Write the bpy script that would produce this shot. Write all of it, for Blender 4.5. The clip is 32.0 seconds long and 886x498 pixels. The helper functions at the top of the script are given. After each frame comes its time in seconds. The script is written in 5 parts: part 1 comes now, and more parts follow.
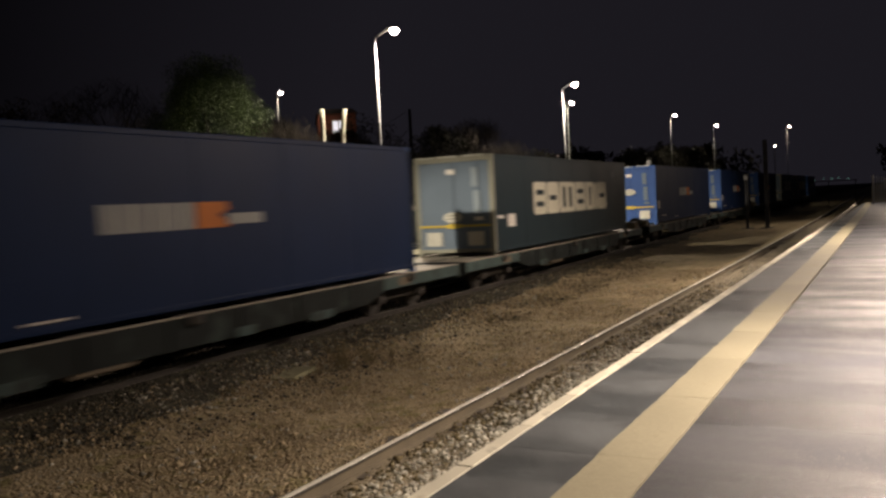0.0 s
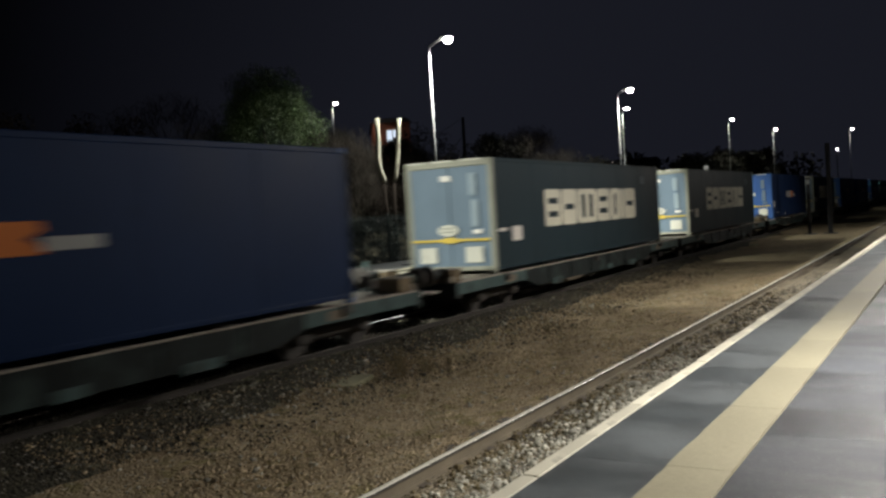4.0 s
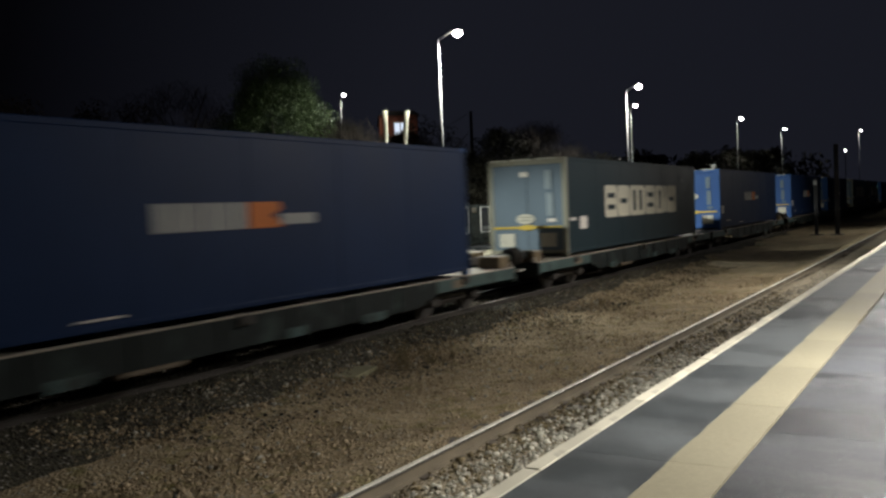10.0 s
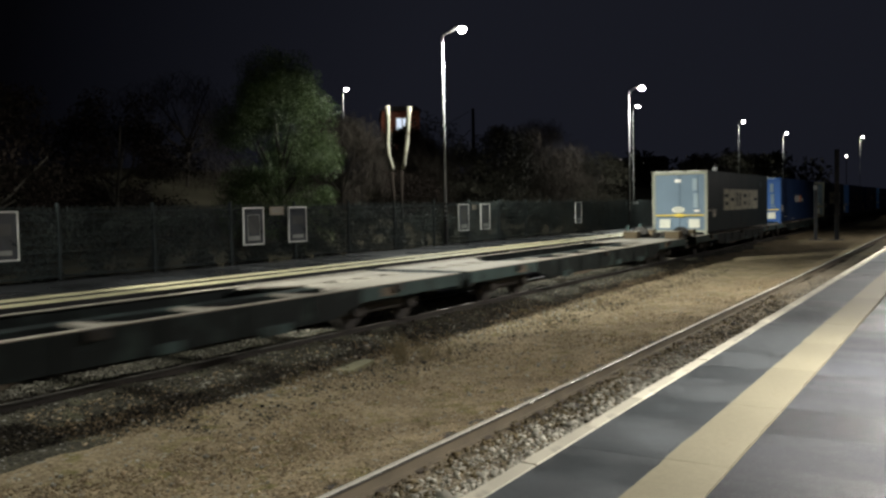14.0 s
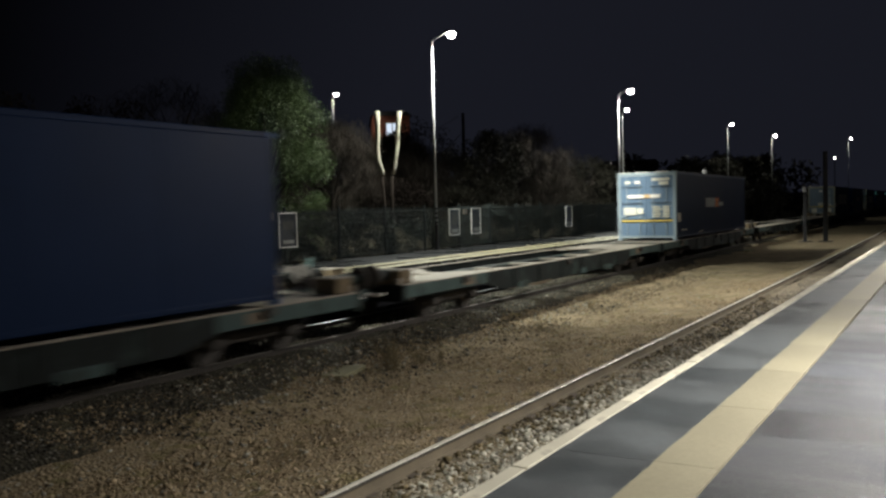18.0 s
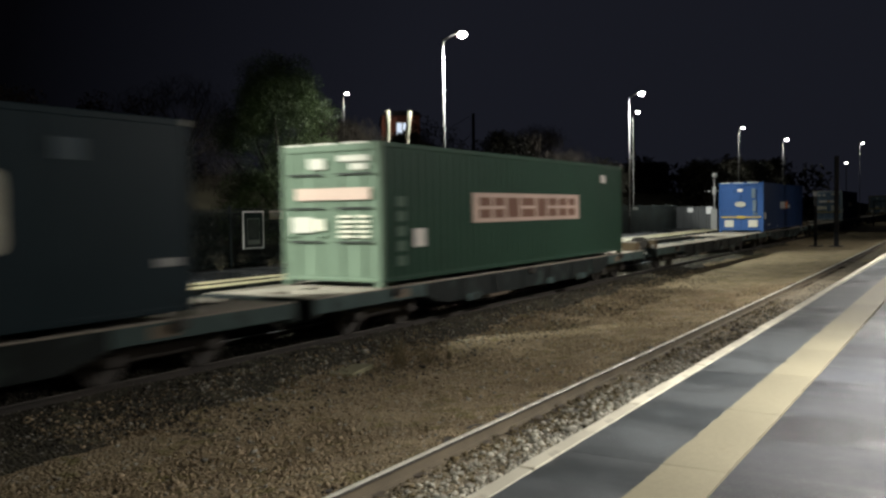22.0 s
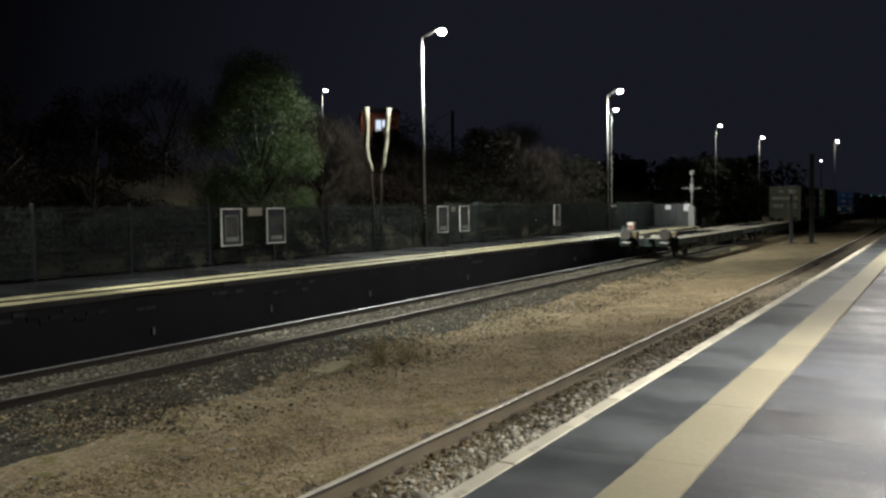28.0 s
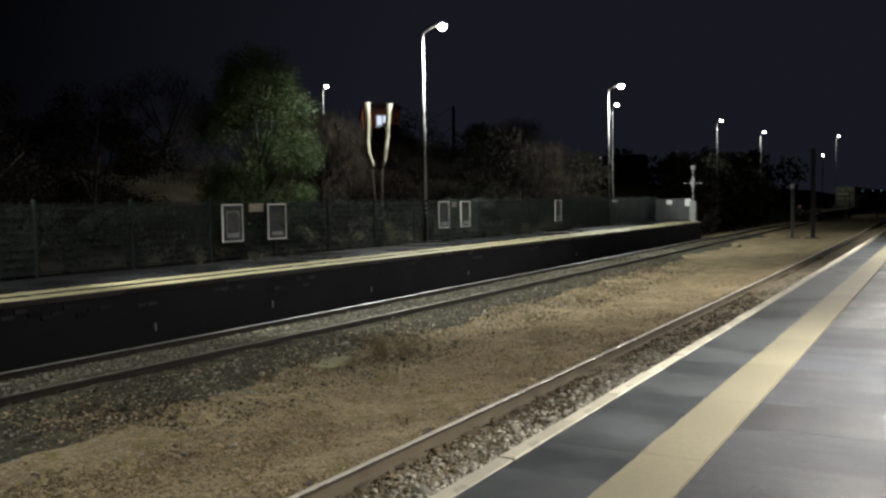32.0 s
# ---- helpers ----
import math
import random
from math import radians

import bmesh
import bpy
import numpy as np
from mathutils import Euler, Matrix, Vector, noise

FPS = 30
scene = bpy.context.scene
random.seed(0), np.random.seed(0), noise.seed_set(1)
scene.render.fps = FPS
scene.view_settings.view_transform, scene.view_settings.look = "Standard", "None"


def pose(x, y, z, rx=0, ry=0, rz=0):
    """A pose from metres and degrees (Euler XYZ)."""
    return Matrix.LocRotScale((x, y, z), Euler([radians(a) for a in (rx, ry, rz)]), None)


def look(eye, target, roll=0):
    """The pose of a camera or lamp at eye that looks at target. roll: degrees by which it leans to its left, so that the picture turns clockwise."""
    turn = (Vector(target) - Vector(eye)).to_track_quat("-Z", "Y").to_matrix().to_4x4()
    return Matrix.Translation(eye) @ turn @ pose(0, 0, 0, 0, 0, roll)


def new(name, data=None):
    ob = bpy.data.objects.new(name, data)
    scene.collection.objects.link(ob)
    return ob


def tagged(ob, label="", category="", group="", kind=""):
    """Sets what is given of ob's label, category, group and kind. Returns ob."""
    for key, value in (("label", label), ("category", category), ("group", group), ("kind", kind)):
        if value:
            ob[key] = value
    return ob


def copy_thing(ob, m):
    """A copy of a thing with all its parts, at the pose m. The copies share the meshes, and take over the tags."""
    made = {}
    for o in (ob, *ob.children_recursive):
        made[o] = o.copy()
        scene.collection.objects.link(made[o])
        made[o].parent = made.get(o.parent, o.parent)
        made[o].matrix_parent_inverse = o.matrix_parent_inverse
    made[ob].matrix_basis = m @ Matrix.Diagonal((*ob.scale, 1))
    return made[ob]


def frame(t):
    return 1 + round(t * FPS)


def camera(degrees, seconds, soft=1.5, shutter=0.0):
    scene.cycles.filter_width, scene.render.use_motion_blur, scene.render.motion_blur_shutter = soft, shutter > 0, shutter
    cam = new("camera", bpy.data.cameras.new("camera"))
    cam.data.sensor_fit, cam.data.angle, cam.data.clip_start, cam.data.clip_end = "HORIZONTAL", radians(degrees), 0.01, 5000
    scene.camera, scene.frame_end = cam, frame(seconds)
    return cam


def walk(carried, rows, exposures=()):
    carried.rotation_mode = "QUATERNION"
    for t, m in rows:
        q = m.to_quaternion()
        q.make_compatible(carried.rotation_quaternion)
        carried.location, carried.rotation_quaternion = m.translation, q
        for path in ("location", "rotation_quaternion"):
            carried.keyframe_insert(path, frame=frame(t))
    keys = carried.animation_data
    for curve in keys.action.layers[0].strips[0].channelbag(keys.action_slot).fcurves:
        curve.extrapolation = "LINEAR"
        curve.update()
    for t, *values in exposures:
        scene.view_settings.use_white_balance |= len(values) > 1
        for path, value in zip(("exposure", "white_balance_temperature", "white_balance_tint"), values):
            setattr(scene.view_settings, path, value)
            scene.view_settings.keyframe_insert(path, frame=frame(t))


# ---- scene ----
# ---------- camera ----------
cam = camera(54.65, 32.0, soft=2.6, shutter=0.75)


def aim(x, y, z, yaw, pitch, lean):
    a, p = radians(yaw), radians(pitch)
    way = Vector((-math.sin(a) * math.cos(p), math.cos(a) * math.cos(p), math.sin(p)))
    eye = Vector((x, y, z))
    return look(eye, eye + way, lean)


PATH = [  # seconds, x, y, z, yaw, pitch, lean
    (0, 0.053, 0.048, 2.382, 28.00, -2.98, -3.00),
    (0.5, 0.051, 0.035, 2.385, 28.40, -2.63, -2.94),
    (1, 0.060, 0.039, 2.384, 28.95, -2.46, -3.10),
    (1.5, 0.058, 0.026, 2.389, 29.25, -2.23, -3.06),
    (2, 0.035, 0.036, 2.389, 29.28, -2.32, -3.18),
    (2.5, 0.012, 0.025, 2.388, 29.24, -2.60, -3.16),
    (3, -0.000, 0.010, 2.391, 29.45, -2.24, -3.02),
    (3.5, -0.003, 0.016, 2.391, 30.13, -2.11, -3.54),
    (4, -0.006, 0.028, 2.386, 31.53, -2.25, -3.49),
    (4.5, -0.008, 0.022, 2.385, 31.40, -2.36, -2.83),
    (6.5, -0.012, 0.021, 2.378, 31.47, -2.72, -2.45),
    (7, -0.018, 0.035, 2.379, 31.68, -2.70, -2.60),
    (7.5, -0.017, 0.033, 2.378, 31.93, -2.69, -2.54),
    (8, -0.018, 0.038, 2.380, 31.94, -2.69, -2.44),
    (8.5, -0.021, 0.037, 2.377, 31.87, -2.66, -2.45),
    (9, -0.013, 0.027, 2.380, 31.72, -2.72, -2.35),
    (9.5, -0.011, 0.033, 2.377, 31.68, -2.64, -2.37),
    (10, -0.007, 0.015, 2.378, 31.90, -2.65, -2.39),
    (10.5, -0.006, 0.019, 2.377, 31.83, -2.46, -2.50),
    (11, -0.006, 0.002, 2.378, 32.00, -2.45, -2.47),
    (11.5, 0.007, -0.014, 2.383, 31.42, -2.50, -2.20),
    (12, -0.011, 0.023, 2.371, 31.53, -2.59, -2.60),
    (12.5, -0.020, 0.025, 2.369, 31.85, -2.60, -2.77),
    (13, -0.020, 0.030, 2.365, 31.69, -2.71, -2.16),
    (13.5, -0.026, 0.029, 2.362, 31.61, -2.80, -1.27),
    (14, -0.013, -0.008, 2.361, 31.83, -2.87, -1.08),
    (14.5, -0.011, 0.011, 2.359, 31.62, -3.11, -1.15),
    (16.5, -0.007, -0.004, 2.360, 31.14, -2.89, -1.03),
    (17, -0.000, -0.007, 2.363, 31.07, -2.85, -1.22),
    (17.5, 0.007, -0.004, 2.363, 31.10, -2.88, -1.48),
    (18, 0.006, -0.012, 2.364, 31.24, -2.58, -1.52),
    (18.5, 0.001, -0.009, 2.361, 31.44, -2.33, -1.68),
    (19, -0.005, -0.009, 2.360, 31.52, -2.31, -1.56),
    (19.5, -0.016, 0.010, 2.361, 31.68, -2.45, -1.27),
    (20, -0.014, 0.002, 2.362, 31.64, -2.62, -1.10),
    (20.5, -0.010, 0.003, 2.354, 31.83, -2.62, -0.91),
    (21, -0.005, -0.002, 2.354, 31.92, -2.50, -0.91),
    (21.5, -0.008, 0.000, 2.354, 31.85, -2.56, -0.90),
    (22, -0.005, -0.011, 2.357, 31.81, -2.55, -0.83),
    (22.5, 0.001, -0.011, 2.362, 31.74, -2.23, -0.90),
    (23, 0.000, -0.018, 2.363, 31.79, -2.22, -0.79),
    (23.5, -0.003, -0.005, 2.357, 31.64, -2.24, -0.78),
    (24, 0.003, -0.013, 2.359, 31.75, -2.28, -0.92),
    (24.5, -0.004, -0.011, 2.359, 32.08, -2.36, -0.85),
    (25, 0.000, -0.023, 2.357, 31.84, -2.64, -1.20),
    (25.5, -0.001, -0.007, 2.354, 31.70, -2.63, -1.11),
    (26, -0.002, -0.005, 2.352, 31.32, -2.58, -1.05),
    (26.5, -0.002, -0.016, 2.353, 31.06, -2.69, -1.06),
    (28.5, -0.009, -0.011, 2.348, 30.36, -2.74, -0.80),
    (29, -0.004, -0.020, 2.353, 30.44, -2.75, -0.86),
    (29.5, 0.000, -0.016, 2.352, 30.53, -2.79, -1.08),
    (30, -0.000, -0.014, 2.349, 30.50, -2.68, -0.95),
    (30.5, -0.005, -0.012, 2.348, 30.32, -2.81, -0.77),
    (31, 0.003, -0.025, 2.354, 30.45, -2.96, -0.80),
    (31.5, 0.005, -0.021, 2.351, 30.54, -3.04, -0.86),
    (32, 0.005, -0.017, 2.351, 30.52, -3.05, -0.95),
]

walk(cam, [(t, aim(*p)) for t, *p in PATH], exposures=[(0.0, 0.34, 8000, 22), (0.7, 0.32, 7450, 17), (1.5, 0.31, 6500, 10), (32.0, 0.28, 6500, 10)])

# ---------- the plan (metres; z = 0 at the rail heads, y along the tracks) ----------
PLAT = 0.915                 # platform height
EDGE = -2.17                 # edge of the near platform
NEAR_RAILS = (-4.54, -3.035)
FENCE = -16.68               # fence behind the far platform
LAMP_Z = 8.81
FAR_LAMPS = (2.2, 26.84, 46.65)
FAR_ARM = (0.58, 0.41)       # bracket of a far lamp, column to lantern
NEAR_LAMPS = (-40.0, 27.0, 64.0)
FILL_LAMP = (3.0, 7.6, 4.9)   # unseen low column, added to light the near platform


def edge_x(y):
    """Line by which the far platform is laid out: straight, then a gentle bend."""
    a, b, x0 = -0.00194, -0.00029, -11.014
    if y < 4:
        return x0 + a * 4 + b * 16 + (a + 8 * b) * (y - 4)
    return x0 + a * y + b * y * y


def track_x(y):
    """Centre line of the far track: straight, a gentle bend, straight again."""
    return edge_x(y) if y < 26 else edge_x(26) - 0.0128 * (y - 26)


# arc length along the far track, from y = 0
ARC_Y = np.arange(-420.0, 620.0, 0.5)
_tx = np.array([track_x(v) for v in ARC_Y])
ARC_S = np.concatenate([[0], np.cumsum(np.hypot(np.diff(ARC_Y), np.diff(_tx)))])
ARC_S -= np.interp(0.0, ARC_Y, ARC_S)


def on_track(s):
    """Place and turn of the far track at the arc length s."""
    y = float(np.interp(s, ARC_S, ARC_Y))
    turn = math.degrees(math.atan2(track_x(y + 0.5) - track_x(y - 0.5), 1.0))
    return track_x(y), y, -turn


# ---------- world and lights ----------
world = bpy.data.worlds.new("night")
scene.world = world
world.use_nodes = True
wt = world.node_tree
bg = wt.nodes["Background"]
bg.inputs[1].default_value = 0.0175
# dull town glow, stronger along the line ahead, fading towards the bank
tcw, dot, ramp_w = wt.nodes.new("ShaderNodeTexCoord"), wt.nodes.new("ShaderNodeVectorMath"), wt.nodes.new("ShaderNodeValToRGB")
dot.operation = "DOT_PRODUCT"
dot.inputs[1].default_value = (-0.05, 0.998, -0.05)
wt.links.new(tcw.outputs["Generated"], dot.inputs[0])
wt.links.new(dot.outputs["Value"], ramp_w.inputs[0])
low, high = ramp_w.color_ramp.elements
low.position, low.color = 0.55, (0.05, 0.053, 0.08, 1)
high.position, high.color = 0.84, (0.4, 0.435, 0.66, 1)
wt.links.new(ramp_w.outputs[0], bg.inputs[0])


def lamp_light(name, x, y, z, watts, colour, tilt=0, spread=180, lean=0):
    """The light of one lantern, shining down with a soft edge."""
    d = bpy.data.lights.new(name, "AREA")
    d.shape, d.size = "DISK", 0.34
    d.energy, d.color, d.spread = watts, colour, radians(spread)
    ob = new(name, d)
    ob.matrix_world = pose(x, y, z, tilt, lean)
    return tagged(ob, kind="structure")


def lantern_spot(name, x, y, z, watts, colour, half, soft, tilt=0.0, turn=0.0, lean=0.0):
    """One beam of a lantern: even light over a cone that fades out at its rim."""
    d = bpy.data.lights.new(name, "SPOT")
    d.energy, d.color, d.shadow_soft_size = watts, colour, 0.1
    d.spot_size, d.spot_blend = radians(2 * half), soft
    ob = new(name, d)
    ob.matrix_world = pose(x, y, z, tilt, lean, turn)
    return tagged(ob, kind="structure")


FAR_WATTS = {2.2: (10500, 2800), 26.84: (6500, 3800), 46.65: (3200, 3000)}
NEAR_WATTS = {-40.0: 400, 27.0: 2000, 64.0: 750}
COOL, WARM = (0.97, 1.0, 0.9), (1.0, 0.95, 0.88)
for v in FAR_LAMPS:
    # a strong beam along the line, low and sharply cut off, and an even spread below it
    lantern_spot("far_platform_light", -16.53 + FAR_ARM[0], v + FAR_ARM[1], LAMP_Z - 0.34, FAR_WATTS[v][0], COOL, 16.5, 0.5, 62.0, -15.0)
    lantern_spot("far_platform_light", -16.53 + FAR_ARM[0], v + FAR_ARM[1], LAMP_Z - 0.34, FAR_WATTS[v][1], COOL, 74.0, 0.35, lean=8.0)
for v in NEAR_LAMPS:
    lamp_light("near_platform_light", 1.75, v, LAMP_Z - 0.32, NEAR_WATTS[v], WARM, -30 if v > 0 else 0, lean=-10)
# added fill light: platform and near bed, hardly reaching the train
lamp_light("low_platform_light", FILL_LAMP[0] - 0.82, FILL_LAMP[1], FILL_LAMP[2] - 0.32, 885, WARM, 0, 144)

# ---------- materials ----------


def mat(name, base, rough=0.6, metal=0.0, scale=6.0, vary=0.25, fine=60.0, bump=0.15, dist=0.004, per_object=0.0, stain=None, coat=0.0, wet=0.0, island=0.0, spec=0.5, pebble=None, speck=None):
    """A surface with broad stains, fine grain and relief, at real size."""
    m = bpy.data.materials.new(name)
    m.use_nodes = True
    nt = m.node_tree
    nt.nodes.clear()
    N, L = nt.nodes.new, nt.links.new
    out, b = N("ShaderNodeOutputMaterial"), N("ShaderNodeBsdfPrincipled")
    L(b.outputs[0], out.inputs[0])
    b.inputs["Metallic"].default_value = metal
    b.inputs["Coat Weight"].default_value = coat
    b.inputs["Specular IOR Level"].default_value = spec
    tc = N("ShaderNodeTexCoord")
    n1, n2 = N("ShaderNodeTexNoise"), N("ShaderNodeTexNoise")
    n1.inputs["Scale"].default_value, n1.inputs["Detail"].default_value = scale / 6, 5
    n2.inputs["Scale"].default_value, n2.inputs["Detail"].default_value = fine, 3
    L(tc.outputs["Object"], n1.inputs[0]), L(tc.outputs["Object"], n2.inputs[0])
    mix = N("ShaderNodeMath")
    mix.operation = "MULTIPLY_ADD"
    L(n2.outputs[0], mix.inputs[0])
    mix.inputs[1].default_value = 0.45
    L(n1.outputs[0], mix.inputs[2])
    ramp = N("ShaderNodeMapRange")
    ramp.inputs[1].default_value, ramp.inputs[2].default_value = 0.4, 1.05
    ramp.inputs[3].default_value, ramp.inputs[4].default_value = 1 - vary, 1 + vary
    L(mix.outputs[0], ramp.inputs[0])
    col = N("ShaderNodeMix")
    col.data_type, col.blend_type = "RGBA", "MULTIPLY"
    col.inputs[0].default_value = 1
    col.inputs[6].default_value = (*base, 1)
    L(ramp.outputs[0], col.inputs[7])
    last = col.outputs[2]
    if stain:
        n3 = N("ShaderNodeTexNoise")
        n3.inputs["Scale"].default_value, n3.inputs["Detail"].default_value = scale / 2.5, 8
        L(tc.outputs["Object"], n3.inputs[0])
        r3 = N("ShaderNodeMapRange")
        r3.inputs[1].default_value, r3.inputs[2].default_value = stain[1], stain[1] + 0.12
        L(n3.outputs[0], r3.inputs[0])
        c3 = N("ShaderNodeMix")
        c3.data_type = "RGBA"
        L(r3.outputs[0], c3.inputs[0])
        L(last, c3.inputs[6])
        c3.inputs[7].default_value = (*stain[0], 1)
        last = c3.outputs[2]
    if per_object or island:
        src = N("ShaderNodeObjectInfo").outputs["Random"] if per_object else N("ShaderNodeNewGeometry").outputs["Random Per Island"]
        k = per_object or island
        r4 = N("ShaderNodeMapRange")
        r4.inputs[3].default_value, r4.inputs[4].default_value = 1 - k, 1 + k
        L(src, r4.inputs[0])
        c4 = N("ShaderNodeMix")
        c4.data_type, c4.blend_type = "RGBA", "MULTIPLY"
        c4.inputs[0].default_value = 1
        L(last, c4.inputs[6]), L(r4.outputs[0], c4.inputs[7])
        last = c4.outputs[2]
    height = n2.outputs[0]
    if pebble:
        # small stones: cells of uneven tone with raised middles
        vo = N("ShaderNodeTexVoronoi")
        vo.inputs["Scale"].default_value = pebble[0]
        L(tc.outputs["Object"], vo.inputs["Vector"])
        sep = N("ShaderNodeSeparateColor")
        L(vo.outputs["Color"], sep.inputs[0])
        rp = N("ShaderNodeMapRange")
        rp.inputs[3].default_value, rp.inputs[4].default_value = 1 - pebble[1], 1 + pebble[1]
        L(sep.outputs[0], rp.inputs[0])
        cp = N("ShaderNodeMix")
        cp.data_type, cp.blend_type = "RGBA", "MULTIPLY"
        cp.inputs[0].default_value = 1
        L(last, cp.inputs[6]), L(rp.outputs[0], cp.inputs[7])
        last = cp.outputs[2]
        hm = N("ShaderNodeMath")
        hm.operation = "SUBTRACT"
        L(n2.outputs[0], hm.inputs[0]), L(vo.outputs["Distance"], hm.inputs[1])
        height = hm.outputs[0]
    if speck:
        # pale grains showing through
        vs = N("ShaderNodeTexVoronoi")
        vs.inputs["Scale"].default_value = speck[0]
        L(tc.outputs["Object"], vs.inputs["Vector"])
        ss = N("ShaderNodeSeparateColor")
        L(vs.outputs["Color"], ss.inputs[0])
        gt = N("ShaderNodeMath")
        gt.operation = "GREATER_THAN"
        gt.inputs[1].default_value = speck[1]
        L(ss.outputs[1], gt.inputs[0])
        cs = N("ShaderNodeMix")
        cs.data_type = "RGBA"
        cs.inputs[7].default_value = (*speck[2], 1)
        L(gt.outputs[0], cs.inputs[0]), L(last, cs.inputs[6])
        last = cs.outputs[2]
    L(last, b.inputs["Base Color"])
    rr = N("ShaderNodeMapRange")
    rr.inputs[1].default_value, rr.inputs[2].default_value = 0.3, 0.75
    rr.inputs[3].default_value, rr.inputs[4].default_value = max(0.03, rough - wet), min(1, rough + 0.12)
    L(n1.outputs[0], rr.inputs[0])
    L(rr.outputs[0], b.inputs["Roughness"])
    if bump:
        bp = N("ShaderNodeBump")
        bp.inputs["Strength"].default_value, bp.inputs["Distance"].default_value = bump, dist
        L(height, bp.inputs["Height"])
        L(bp.outputs[0], b.inputs["Normal"])
    return m


def wet_asphalt(name, base, dry, gloss, grain, speck=0.0):
    """Damp asphalt: bands across the platform where it was laid and where it dries, patches, coarse grain, pale specks
    that also paint wet glints.
    """
    m = bpy.data.materials.new(name)
    m.use_nodes = True
    nt = m.node_tree
    nt.nodes.clear()
    N, L = nt.nodes.new, nt.links.new
    out, b = N("ShaderNodeOutputMaterial"), N("ShaderNodeBsdfPrincipled")
    L(b.outputs[0], out.inputs[0])
    tc = N("ShaderNodeTexCoord")

    def tex(scale, detail, stretch=(1, 1, 1), shift=0.0):
        mp, n = N("ShaderNodeMapping"), N("ShaderNodeTexNoise")
        mp.inputs["Scale"].default_value, mp.inputs["Location"].default_value = stretch, (shift, shift, 0)
        n.inputs["Scale"].default_value, n.inputs["Detail"].default_value = scale, detail
        L(tc.outputs["Object"], mp.inputs[0]), L(mp.outputs[0], n.inputs[0])
        return n.outputs[0]

    def span(src, a, z, lo, hi):
        r = N("ShaderNodeMapRange")
        for i, v in enumerate((a, z, lo, hi)):
            r.inputs[i + 1].default_value = v
        L(src, r.inputs[0])
        return r.outputs[0]

    def times(a, c):
        k = N("ShaderNodeMath")
        k.operation = "MULTIPLY"
        L(a, k.inputs[0]), L(c, k.inputs[1])
        return k.outputs[0]
    bands, patch, fine = tex(1.0, 3, (0.22, 1.25, 1)), tex(2.2, 6, (1, 1, 1), 7.0), tex(grain, 2)
    vo = N("ShaderNodeTexVoronoi")
    vo.inputs["Scale"].default_value = grain * 0.9
    L(tc.outputs["Object"], vo.inputs["Vector"])
    sep = N("ShaderNodeSeparateColor")
    L(vo.outputs["Color"], sep.inputs[0])
    info = N("ShaderNodeObjectInfo")
    tone = times(times(span(bands, 0.42, 0.56, 1 - dry, 1 + dry), span(patch, 0.3, 0.7, 0.72, 1.25)), times(span(sep.outputs[0], 0, 1, 0.78, 1.22), span(info.outputs["Random"], 0, 1, 0.8, 1.2)))
    col = N("ShaderNodeMix")
    col.data_type, col.blend_type = "RGBA", "MULTIPLY"
    col.inputs[0].default_value, col.inputs[6].default_value = 1, (*base, 1)
    L(tone, col.inputs[7])
    last = col.outputs[2]
    # pale grains in the colour, also standing in for wet sparkle
    if speck:
        cs = N("ShaderNodeMix")
        cs.data_type = "RGBA"
        cs.inputs[7].default_value = (0.2, 0.2, 0.2, 1)
        L(span(sep.outputs[1], 1 - speck, 1 - speck + 0.004, 0, 1), cs.inputs[0]), L(last, cs.inputs[6])
        last = cs.outputs[2]
    L(last, b.inputs["Base Color"])
    b.inputs["Specular IOR Level"].default_value = 0.6
    L(times(span(bands, 0.42, 0.56, gloss, gloss + 0.28), span(patch, 0.3, 0.7, 0.85, 1.2)), b.inputs["Roughness"])
    bp = N("ShaderNodeBump")
    bp.inputs["Strength"].default_value, bp.inputs["Distance"].default_value = 0.5, 0.005
    hm = N("ShaderNodeMath")
    hm.operation = "SUBTRACT"
    L(fine, hm.inputs[0]), L(vo.outputs["Distance"], hm.inputs[1]), L(hm.outputs[0], bp.inputs["Height"])
    L(bp.outputs[0], b.inputs["Normal"])
    return m


def glow(name, colour, strength):
    m = bpy.data.materials.new(name)
    m.use_nodes = True
    nt = m.node_tree
    nt.nodes.clear()
    out, e = nt.nodes.new("ShaderNodeOutputMaterial"), nt.nodes.new("ShaderNodeEmission")
    e.inputs[0].default_value, e.inputs[1].default_value = (*colour, 1), strength
    nt.links.new(e.outputs[0], out.inputs[0])
    return m


